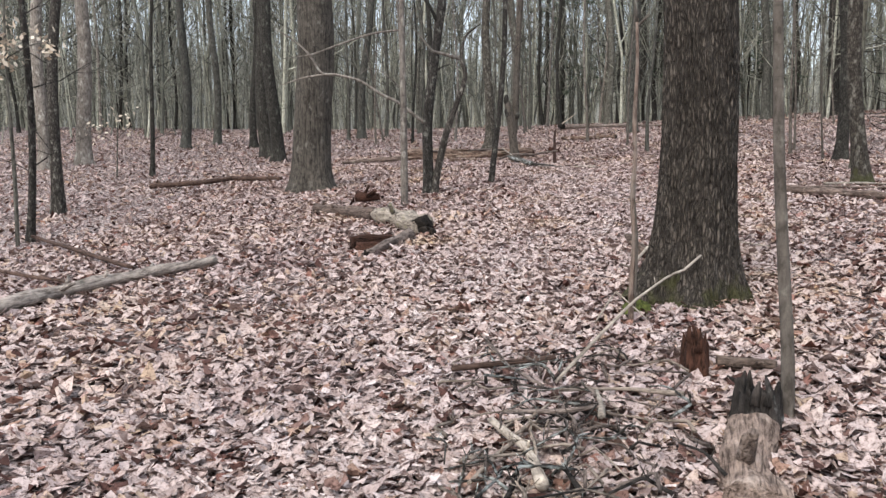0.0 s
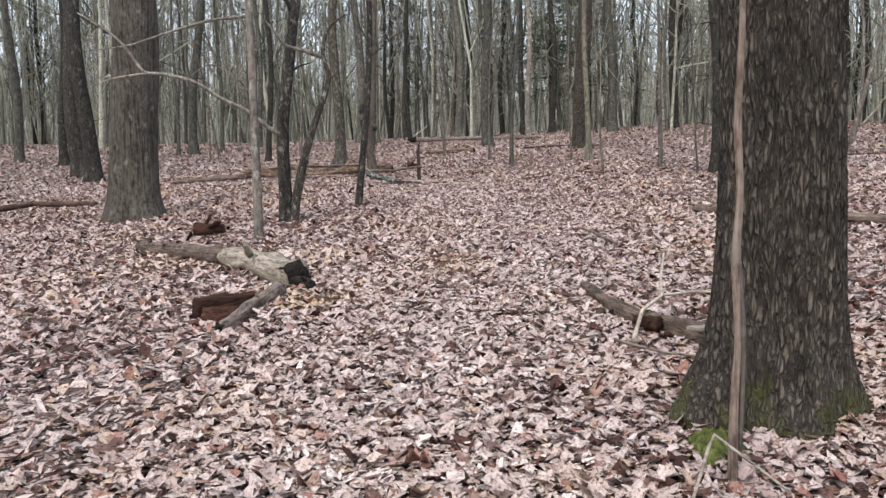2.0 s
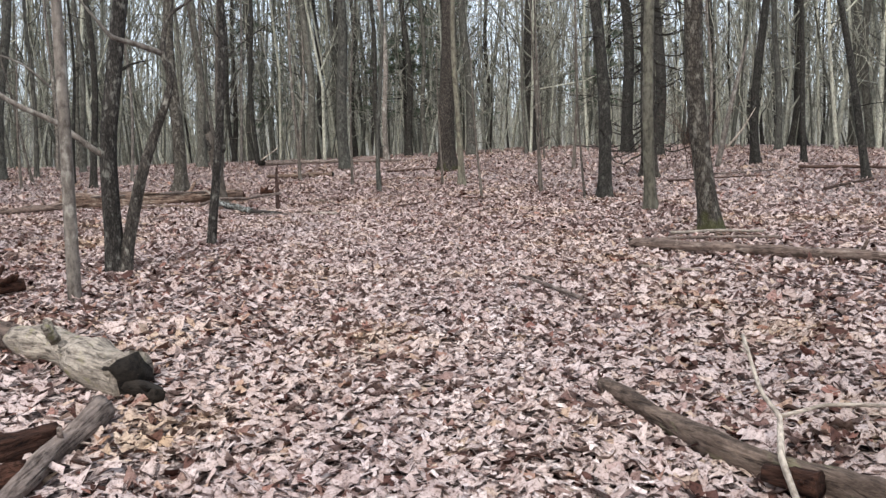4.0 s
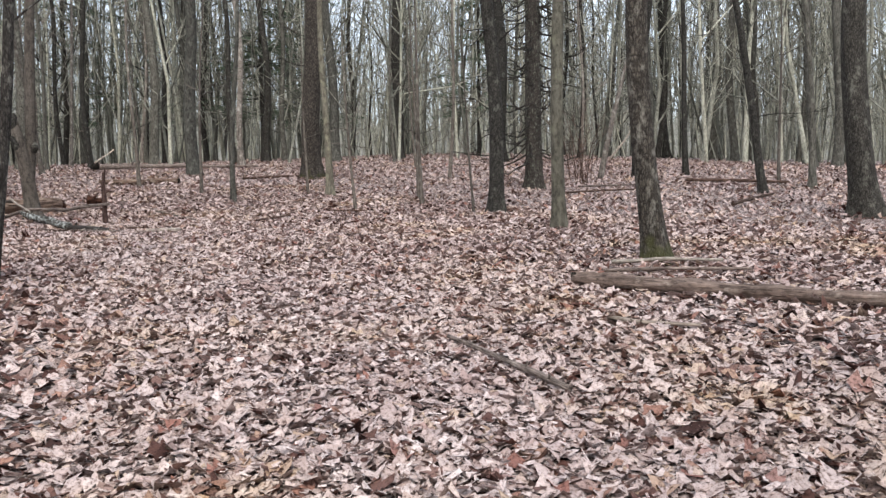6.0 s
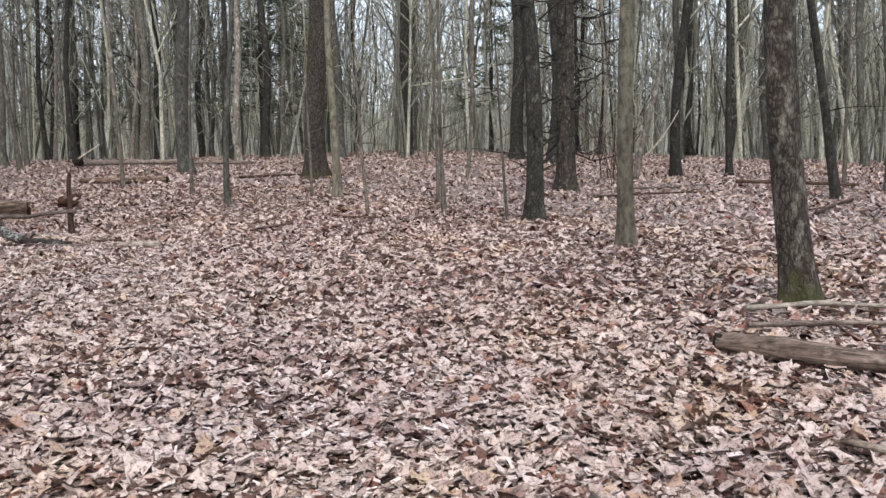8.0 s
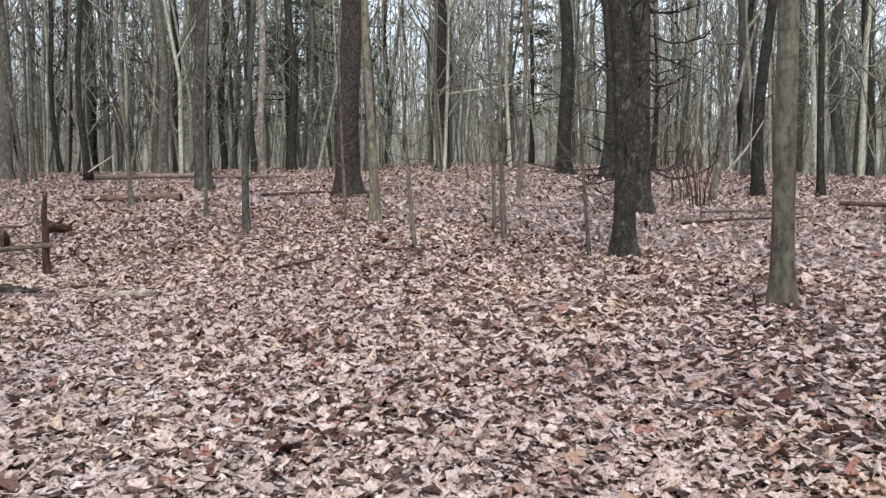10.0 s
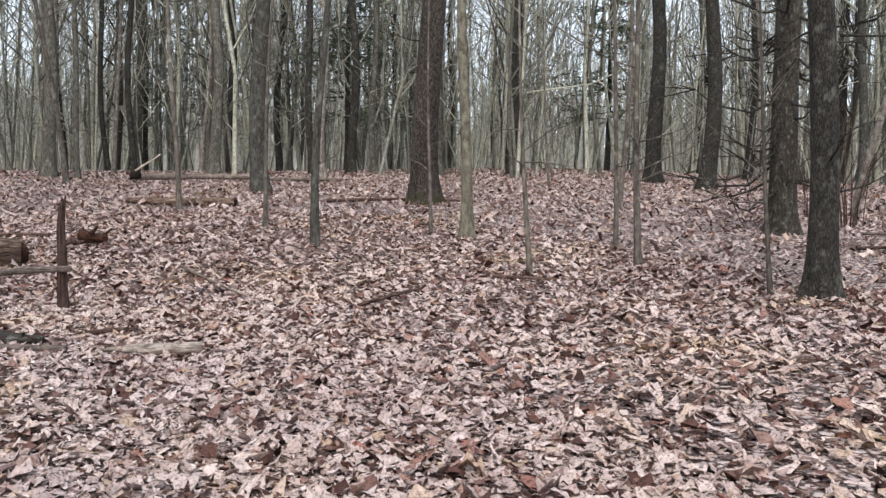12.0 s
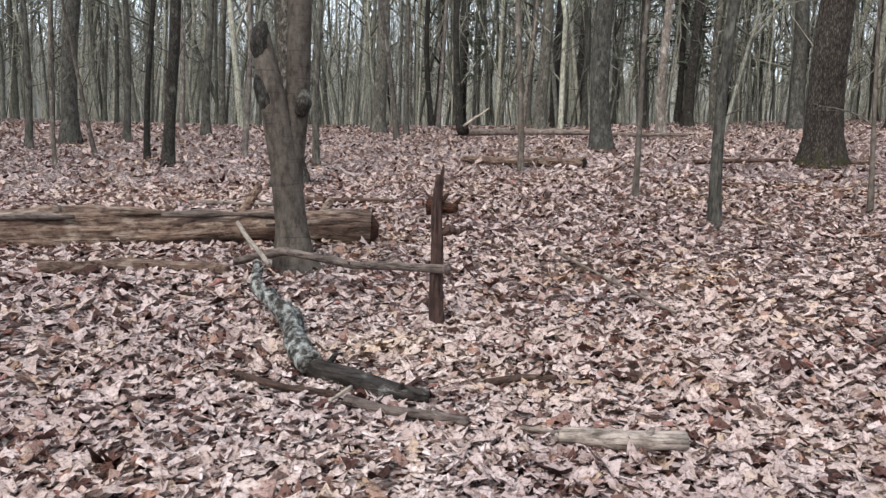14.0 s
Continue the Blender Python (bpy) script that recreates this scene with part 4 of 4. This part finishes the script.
lying("branch", [(2.6, 29.2), (3.8, 28.85)], 0.04, 0.03, "dead", "dark fallen branch behind the big log", "branch", 6)
lying("old_log", [(0.6, 24.75), (1.14, 24.95), (1.83, 24.9), (2.1, 24.7)], 0.065, 0.04, "decay", "flattened rotting log half sunk in leaves", "log", 7, 12, -0.02)
lying("lichen_branch", [(2.33, 24.3), (2.45, 23.6), (2.56, 23.1), (2.71, 22.45), (2.84, 22.1)], 0.036, 0.055, "lichen", "crooked fallen branch crusted with pale lichen", "branch", 8, 14, 0.0, 8, None, (0.12, 0.1, 0.08, 0.04, 0.02), 0.9, rag=0.14)
lying("branch", [(2.8, 22.15), (2.9, 22.02), (3.06, 21.85), (3.36, 21.7)], 0.055, 0.034, "wetdark", "dark rotting end of the lichen-crusted branch", "branch", 98, 12, 0.0, 2, None, None, 0.3, rag=0.1)
lying("lichen_branch", [(2.5, 23.8), (2.6, 23.4), (2.7, 22.95), (2.76, 22.5)], 0.028, 0.04, "lichen", "pale lichen-crusted fork lying beside the crooked branch", "branch", 9, 12, 0.03, 5, None, None, 0.9, rag=0.14)
lying("branch", [(2.14, 24.95), (2.55, 24.58), (3.07, 23.87), (3.35, 23.41), (3.64, 23.0)], 0.036, 0.028, "log", "crooked grey branch propped against the snag", "branch", 10, 10, 0, 4, None, (0.02, 0.17, 0.2, 0.29, 0.35), 0.3)
lying("branch", [(2.47, 24.06), (2.3, 24.37), (2.18, 24.58)], 0.02, 0.016, "bleached", "bleached bare stick sticking up from leaves", "stick", 11, 8, 0, 0, None, (0.17, 0.3, 0.42))
lying("stick", [(3.86, 21.17), (4.1, 21.1), (4.37, 21.06)], 0.036, 0.042, "palewood", "short thick grey stick lying on leaves", "stick", 12, 12, 0.0, 1)
lying("stick", [(3.72, 21.31), (3.92, 21.23)], 0.013, 0.01, "stick", "short thin stick lying on leaves", "stick", 13, 6, 0, 0)
lying("stick", [(2.97, 21.68), (3.19, 21.54), (3.51, 21.39)], 0.026, 0.024, "log", "weathered stick half buried in leaves", "stick", 14, 10, -0.005, 1)
lying("stick", [(3.68, 21.9), (3.91, 21.97), (4.06, 21.93)], 0.021, 0.02, "dead", "dark bent stick half buried in leaves", "stick", 15, 8, 0, 1)
lying("stick", [(2.44, 22.1), (2.67, 21.87), (2.94, 21.77)], 0.02, 0.017, "dead", "dark stick lying among leaves", "stick", 16, 8, 0, 1)
lying("stick", [(5.05, 25.3), (5.16, 24.2), (5.28, 23.2)], 0.016, 0.01, "stick", "long thin pale stick lying on leaves", "stick", 17, 7, 0.01, 2)
lying("stick", [(6.16, 22.34), (6.66, 22.7), (7.23, 23.02)], 0.02, 0.014, "dead", "thin dark stick lying on leaves", "stick", 18, 7, 0.01, 2)
lying("stick", [(8.3, 23.3), (8.9, 22.8)], 0.02, 0.015, "dead", "dark stick lying beside thin saplings", "stick", 19, 7, 0.01, 1)
lying("stick", [(3.0, 21.8), (2.9, 21.62)], 0.01, 0.008, "bleached", "small bleached twig lying on leaves", "stick", 20, 6, 0.03, 0)
lying("root_chunk", [(4.1, 27.75), (4.3, 27.75), (4.45, 27.7)], 0.11, 0.06, "rotten", "dark upturned chunk of rotten wood", "stump", 21, 12, 0.03, 3)
lying("log", [(5.55, 33.7), (6.5, 32.6), (7.4, 31.85)], 0.07, 0.085, "decay", "fallen brown log on the rising ground", "log", 22, 14, 0.0, 2, (None, "hollow"))
lying("log", [(6.6, 40.1), (8.4, 40.2), (10.4, 39.4)], 0.1, 0.07, "log", "long grey fallen log near the crest", "log", 23, 12, 0.08, 2)
lying("log", [(10.4, 39.3), (12.6, 39.0)], 0.06, 0.05, "log", "thin grey fallen log near the crest", "log", 24, 10, 0.05, 1)
lying("root_plate", [(6.5, 40.0), (6.6, 40.05), (6.75, 40.1)], 0.11, 0.1, "hollow", "dark torn root plate of a fallen tree", "stump", 25, 12, 0.1, 3)
lying("branch", [(6.6, 40.0), (7.3, 39.9)], 0.035, 0.02, "bleached", "bare branch rising from the fallen log", "branch", 26, 7, 0.3, 0, None, (0.0, 0.5))
lying("branch", [(9.15, 31.2), (10.7, 31.16), (12.0, 30.5)], 0.04, 0.025, "dead", "long dark fallen branch before the oak", "branch", 27, 8, 0.02, 3)
# beside the mossy-footed tree
lying("log", [(5.72, 12.9), (5.85, 12.45), (6.1, 11.8), (6.4, 11.05), (6.75, 10.3), (7.1, 9.6)], 0.07, 0.058, "brownlog", "straight weathered fallen log on the leaves", "log", 4, 18, 0.0, 4, ("hollow", None))
lying("branch", [(6.75, 13.45), (7.35, 13.2), (7.7, 12.75)], 0.025, 0.016, "bleached", "pale thin branch lying beside the log", "branch", 28, 7, 0.02, 0)
lying("branch", [(6.3, 13.1), (6.9, 12.7), (7.4, 12.2)], 0.022, 0.015, "log", "grey thin branch lying behind the log", "branch", 29, 7, 0.02, 1)
lying("stick", [(3.5, 11.75), (3.43, 11.2), (3.37, 10.75), (3.3, 10.35)], 0.014, 0.02, "log", "thin crooked stick lying on leaves", "stick", 30, 8, 0.012, 3)
lying("stick", [(4.78, 11.54), (4.81, 11.27), (5.07, 10.94)], 0.016, 0.014, "stick", "thin grey stick lying on leaves", "stick", 31, 7, 0.01, 2)
lying("branch", [(18.9, 22.5), (19.4, 21.3), (19.5, 19.7)], 0.05, 0.035, "dead", "dark fallen branch among farther trees", "branch", 32, 8, 0.03, 3)
lying("branch", [(14.2, 22.6), (15.4, 22.3), (16.6, 21.6)], 0.03, 0.018, "dead", "thin dark fallen branch beyond the conifer", "branch", 103, 7, 0.02, 4)
lying("branch", [(15.8, 23.6), (16.9, 22.9), (18.1, 22.7)], 0.028, 0.016, "log", "thin grey fallen branch near the bare shrubs", "branch", 104, 7, 0.03, 4)
lying("branch", [(14.1, 17.4), (15.2, 17.8), (16.6, 18.2)], 0.035, 0.03, "dead", "dark crooked fallen branch under the leaning tree", "branch", 33, 8, 0.03, 4)
# the hollow rotten log left of the trail
lying("log", [(-2.0, 13.1), (-1.45, 12.3), (-0.85, 11.3)], 0.08, 0.095, "brownlog", "grey-brown log broken in the middle", "log", 34, 20, 0.0, 2, ("hollow", None), rag=0.07)
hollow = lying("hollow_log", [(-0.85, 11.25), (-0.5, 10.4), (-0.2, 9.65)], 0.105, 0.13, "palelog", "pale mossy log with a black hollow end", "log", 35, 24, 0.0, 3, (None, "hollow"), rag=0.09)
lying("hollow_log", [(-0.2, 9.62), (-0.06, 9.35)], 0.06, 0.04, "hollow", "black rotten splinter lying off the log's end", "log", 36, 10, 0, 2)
lying("rotten_chunk", [(-1.0, 8.7), (-0.88, 8.8), (-0.75, 8.83), (-0.55, 8.95)], 0.055, 0.035, "rotten", "crumbling red-brown rotten wood chunk", "rotten wood", 37, 30, 0.02, 0, rag=0.4)
lying("rotten_chunk", [(-0.95, 8.6), (-0.8, 8.55), (-0.66, 8.62)], 0.04, 0.03, "rotten", "small crumbling red-brown rotten wood piece", "rotten wood", 101, 18, 0.0, 0, rag=0.4)
lying("log_piece", [(-0.35, 9.25), (-0.55, 8.75), (-0.66, 8.45), (-0.8, 8.15)], 0.055, 0.04, "log", "broken grey-brown log piece lying on leaves", "log", 38, 18, 0.0, 1, (None, "hollow"), rag=0.16)
lying("rotten_chunk", [(-1.4, 14.0), (-1.2, 13.95), (-1.0, 14.0)], 0.09, 0.07, "rotten", "dark mound of rotten wood on leaves", "stump", 39, 12, 0.02, 4)
# fallen branches at the trail's start
lying("log", [(-4.6, 5.9), (-4.03, 6.8), (-3.79, 7.28), (-3.38, 7.78), (-2.95, 8.07), (-2.47, 8.43)], 0.08, 0.05, "palewood", "pale weathered fallen log with branch stubs", "log", 40, 14, 0.02, 4)
lying("branch", [(-6.5, 12.6), (-5.5, 11.3), (-4.4, 9.8), (-3.45, 8.5)], 0.03, 0.028, "dead", "dark bent fallen branch lying on leaves", "branch", 41, 8, 0.05, 3)
lying("branch", [(-5.2, 9.1), (-4.5, 8.4), (-4.0, 8.0), (-3.6, 7.5)], 0.024, 0.018, "dead", "thin dark fallen branch across the log", "branch", 42, 7, 0.06, 2)
lying("branch", [(-7.4, 20.9), (-6.2, 21.3), (-5.5, 22.1), (-4.0, 21.0)], 0.07, 0.06, "dead", "long dark fallen branch before the old tree", "branch", 43, 9, 0.02, 3)
lying("log", [(2.07, 8.25), (1.99, 7.75), (1.97, 7.4), (1.98, 7.1), (2.1, 6.6), (2.25, 6.2)], 0.045, 0.066, "rotlog", "dark rotting mossy log half sunk in leaves", "log", 44, 14, -0.01, 3, ("rotten", None), rag=0.12)
lying("branch", [(1.95, 6.45), (2.15, 6.41), (2.35, 6.2)], 0.018, 0.022, "bleached", "pale bare branch lying by the oak", "branch", 45, 8, 0.1, 1)
lying("stick", [(1.6, 6.7), (1.75, 6.33), (2.0, 6.1)], 0.009, 0.007, "stick", "thin twig lying by the oak", "stick", 46, 6, 0.02, 1)
lying("bare_branch", [(1.69, 6.61), (1.91, 6.93), (2.2, 7.22), (2.28, 7.4), (2.46, 7.7)], 0.016, 0.008, "bleached", "bleached forked branch lying over the rotting log", "branch", 47, 8, 0.02, 2, None, (0.0, 0.1, 0.12, 0.16, 0.33))
lying("bare_branch", [(2.2, 7.22), (2.49, 7.23), (2.8, 7.1), (3.08, 6.98)], 0.011, 0.006, "bleached", "thin bleached side branch above the leaves", "branch", 48, 6, 0.02, 2, None, (0.12, 0.12, 0.1, 0.06))
lying("bare_branch", [(0.5, 3.45), (0.74, 3.59), (0.94, 3.68), (1.17, 3.8), (1.25, 3.84), (1.37, 3.91)], 0.01, 0.006, "bleached", "pale dead branch rising out of the branch heap", "branch", 49, 8, 0, 2, None, (0.04, 0.23, 0.38, 0.49, 0.5, 0.57), 0.4)
lying("bare_branch", [(0.94, 4.6), (1.1, 4.75), (1.25, 4.5)], 0.007, 0.005, "bleached", "thin dead twig arching at the oak's foot", "branch", 50, 6, 0.05, 1, None, (0.0, 0.16, 0.02))
lying("rotten_chunk", [(1.9, 7.0), (1.92, 6.9), (1.95, 6.8)], 0.03, 0.04, "rotten", "red-brown rotten wood crumbling beside the mossy log", "rotten wood", 99, 12, 0.03, 3, rag=0.2)
lying("log_piece", [(1.3, 2.95), (1.17, 2.7), (1.05, 2.4), (0.97, 2.1)], 0.085, 0.09, "stumpwood", "pale fibrous rotten log piece sunk beside the stump", "log", 100, 20, -0.085, 2, rag=0.12)
# the heap of broken branches
lying("stick", [(-0.02, 3.81), (0.3, 3.86), (0.57, 3.9)], 0.016, 0.019, "dead", "dark stick in the heap of broken branches", "stick", 51, 8, 0.03, 1, group="branch heap")
lying("stick", [(0.13, 3.0), (0.25, 2.67), (0.27, 2.3)], 0.017, 0.024, "bleached", "pale forked stick in the branch heap", "stick", 52, 9, 0.03, 2, group="branch heap")
lying("stick", [(0.49, 3.31), (0.79, 3.27), (1.05, 3.14)], 0.009, 0.012, "stick", "thin grey stick in the branch heap", "stick", 53, 7, 0.05, 1, group="branch heap")
lying("stick", [(0.67, 3.28), (0.65, 3.1), (0.62, 2.94)], 0.013, 0.017, "bleached", "short thick pale stick in the branch heap", "stick", 54, 9, 0.04, 0, group="branch heap")
lying("stick", [(0.19, 4.5), (0.29, 3.8), (0.42, 3.4)], 0.008, 0.011, "log", "long thin stick in the branch heap", "stick", 55, 7, 0.04, 2, group="branch heap")
lying("stick", [(0.2, 3.05), (0.47, 3.01), (0.66, 3.05)], 0.011, 0.009, "log", "grey stick in the branch heap", "stick", 56, 7, 0.05, 1, group="branch heap")
lying("stick", [(0.0, 2.38), (0.13, 2.63), (0.24, 2.8)], 0.009, 0.011, "stick", "thin grey stick in the branch heap", "stick", 57, 7, 0.03, 1, group="branch heap")
rs = np.random.default_rng(58)
for k in range(88):
    cx, cy, a, le = rs.normal(0.5, 0.3), rs.uniform(2.1, 4.0), rs.uniform(0, 3.14), rs.uniform(0.06, 0.24)
    cx += 0.15 * (cy - 3.2)
    dx, dy = math.cos(a) * le, math.sin(a) * le
    bx, by = rs.normal(0, 0.06), rs.normal(0, 0.06)
    lying("twig", [(cx - dx, cy - dy), (cx - dx * 0.4 + bx, cy - dy * 0.4 + by), (cx + dx * 0.3 - by, cy + dy * 0.3 + bx), (cx + dx, cy + dy)], rs.uniform(0.004, 0.011), 0.004,
          ("lichen", "stick", "wetdark", "log")[k % 4], ("lichen-grey", "pale dry", "dark dead", "weathered grey")[k % 4] + " twig in the heap of broken branches", "twig", 60 + k, 5,
          rs.uniform(0.0, 0.05), 2 + k % 3, None, (0.0, rs.uniform(0, 0.06), rs.uniform(0, 0.05), 0.0), 0.8, "branch heap")


def stump(x, y, d, h, kind, label, seed, spikes):
    """A rotten stump with a ragged rim and splinters."""
    r = np.random.default_rng(seed)
    ob = thing("stump", x, y, gz(x, y), label, "stump")
    n, rows = 40, 14
    th = np.linspace(0, 6.283, n, endpoint=False)
    rag = h * (1 + 0.18 * np.sin(th * 2 + seed) + 0.12 * np.sin(th * 7 + 1) + r.normal(0, 0.05, n))
    v = []
    for k in range(rows):
        u = k / (rows - 1)
        rr = d / 2 * (1 + 0.55 * math.exp(-u * 4) - 0.12 * u) * (1 + 0.1 * np.sin(th * 5 + 2 * u) + 0.06 * np.sin(th * 11 + 5 * u))
        v.append(np.stack([rr * np.cos(th), rr * np.sin(th), -0.08 + u * (rag + 0.08)], -1))
    for sc, dz in ((0.75, -0.25), (0.4, -0.45), (0.02, -0.5)):
        v.append(np.stack([v[rows - 1][:, 0] * sc, v[rows - 1][:, 1] * sc, rag * (1 + dz)], -1))
    m = Mesh()
    i, j = np.meshgrid(np.arange(len(v) - 1), np.arange(n), indexing="ij")
    m.add(np.concatenate(v), np.stack([i * n + j, i * n + (j + 1) % n, (i + 1) * n + (j + 1) % n, (i + 1) * n + j], -1))
    part("body", m, BARK[kind], ob)
    for k in range(spikes):
        a = r.uniform(0, 6.28)
        q = np.array([math.cos(a) * d * 0.42, math.sin(a) * d * 0.42, h * 0.7])
        m = Mesh()
        m.tube([q, q + (0.01, 0.0, h * 0.35), q + (r.normal(0, 0.02), r.normal(0, 0.02), h * r.uniform(0.5, 0.8))], [0.025, 0.018, 0.004], 6)
        part("splinter", m, BARK[kind], ob)
    return ob


stump(1.3, 2.9, 0.2, 0.17, "wetdark", "dark grey rotten stump with a ragged top", 3, 5)
stump(1.28, 3.68, 0.14, 0.19, "rotten", "small dark red-brown rotten stump among leaves", 4, 3)
lying("log_piece", [(1.4, 3.7), (1.55, 3.68), (1.68, 3.6)], 0.035, 0.03, "rotlog", "small mossy rotten wood piece", "log", 97, 9, 0.0, 1)


def moss_mound(x, y, size, h, seed):
    """A low cushion of moss with a tufted surface."""
    r = np.random.default_rng(seed)
    ob = thing("moss_cushion", x, y, gz(x, y), "bright green moss cushion at the oak's foot", "moss")
    n, rows = 36, 12
    th = np.linspace(0, 6.283, n, endpoint=False)
    v = []
    for k in range(rows):
        u = k / (rows - 1)
        rr = size * (1 - u) * (1 + 0.25 * np.sin(th * 3 + seed) + 0.1 * np.sin(th * 7))
        v.append(np.stack([rr * np.cos(th), rr * np.sin(th), h * (1 - (1 - u) ** 2) - 0.04 + r.normal(0, 0.008, n)], -1))
    m = Mesh()
    i, j = np.meshgrid(np.arange(rows - 1), np.arange(n), indexing="ij")
    m.add(np.concatenate(v), np.stack([i * n + j, i * n + (j + 1) % n, (i + 1) * n + (j + 1) % n, (i + 1) * n + j], -1))
    part("cushion", m, M_MOSS, ob)


moss_mound(1.33, 5.1, 0.15, 0.13, 2)


# ---- far woods ----
def in_far(x, y, gap):
    """True past the stretch of floor that the trail runs through."""
    return np.hypot(np.maximum(np.abs(x - 3) - 3.0, 0), np.maximum(np.abs(y - 9) - 11, 0)) > gap


r = np.random.default_rng(77)
models = []
for k, (d, kind) in enumerate(((0.24, "grey"), (0.17, "dark"), (0.15, "grey"), (0.2, "dark"), (0.15, "pale"), (0.15, "pale"), (0.3, "dark"), (0.15, "grey"))):
    models.append(wood(-20.0 - 3 * k, -30.0, d, r.normal(0, 0.02), r.normal(0, 0.02), kind, 200 + k, h=20 if d > 0.15 else 14, low=2.5, limbs=13))
taken = []
count = 0
while count < 90:
    a, dd = radians(r.uniform(-80, 42)), r.uniform(26, 70) ** 1.0
    x, y = 3 - math.sin(a) * dd, 14 + math.cos(a) * dd
    if not in_far(x, y, 24) or any((x - u) ** 2 + (y - v) ** 2 < 3.0 for u, v in taken):
        continue
    taken.append((x, y))
    copy_thing(models[r.integers(0, len(models))], pose(x, y, gz(x, y) - 0.05, r.normal(0, 1.5), r.normal(0, 1.5), r.uniform(0, 360)))
    count += 1


def thicket(name, n, lo, hi, a0, a1, label, seed, branches=7):
    """Distant trunks, saplings and branches that nobody could count."""
    r = np.random.default_rng(seed)
    m = Mesh()
    for k in range(n):
        a, dd = radians(r.uniform(a0, a1)), math.sqrt(r.uniform(lo * lo, hi * hi))
        x, y = 3 - math.sin(a) * dd, 12 + math.cos(a) * dd
        if not in_far(x, y, 24):
            continue
        z = gz(x, y)
        big = r.uniform() < 0.4
        h, d = (r.uniform(15, 23), r.uniform(0.1, 0.24)) if big else (r.uniform(6, 15), r.uniform(0.035, 0.09))
        l = r.normal(0, 0.05, 2)
        zz = np.array([-0.2, h * 0.22, h * 0.55, h])
        p = np.stack([x + l[0] * zz + r.normal(0, 0.25, 4), y + l[1] * zz + r.normal(0, 0.25, 4), z + zz], -1)
        m.tube(p, d / 2 * np.array([1.1, 0.85, 0.55, 0.12]), 5, False)
        for b in range(branches):
            t = r.uniform(0.1, 0.95)
            at = np.array([np.interp(t, [0, 0.22, 0.55, 1], p[:, c]) for c in range(3)])
            w = r.normal(0, 1, 3) * (1, 1, 0) + np.array([0, 0, r.uniform(0.3, 2.4)])
            w *= r.uniform(0.15, 0.34) * h / np.linalg.norm(w)
            q1 = at + w * 0.5 + r.normal(0, 0.12, 3)
            q2 = at + w + (0, 0, 0.15 * np.linalg.norm(w))
            m.tube([at, q1, q2], np.array([0.2, 0.13, 0.04]) * d + 0.01, 3, False)
            for s in range(1 + (branches < 10)):
                e = q1 + r.normal(0, 0.5, 3) * np.linalg.norm(w) * 0.7 + (0, 0, 0.3 * np.linalg.norm(w))
                m.tube([q1, e], [0.06 * d + 0.01, 0.008], 3, False)
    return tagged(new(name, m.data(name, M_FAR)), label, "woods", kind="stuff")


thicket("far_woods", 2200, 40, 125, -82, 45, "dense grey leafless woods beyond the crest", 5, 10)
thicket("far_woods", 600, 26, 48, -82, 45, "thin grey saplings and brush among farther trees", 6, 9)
# out of view: sparse woods added all round to block and bounce light
thicket("far_woods", 420, 30, 90, 45, 278, "unseen leafless woods added behind to shape the light", 7, 3)

# the closing band of distant woods, ragged at the top
r = np.random.default_rng(9)
m = Mesh()
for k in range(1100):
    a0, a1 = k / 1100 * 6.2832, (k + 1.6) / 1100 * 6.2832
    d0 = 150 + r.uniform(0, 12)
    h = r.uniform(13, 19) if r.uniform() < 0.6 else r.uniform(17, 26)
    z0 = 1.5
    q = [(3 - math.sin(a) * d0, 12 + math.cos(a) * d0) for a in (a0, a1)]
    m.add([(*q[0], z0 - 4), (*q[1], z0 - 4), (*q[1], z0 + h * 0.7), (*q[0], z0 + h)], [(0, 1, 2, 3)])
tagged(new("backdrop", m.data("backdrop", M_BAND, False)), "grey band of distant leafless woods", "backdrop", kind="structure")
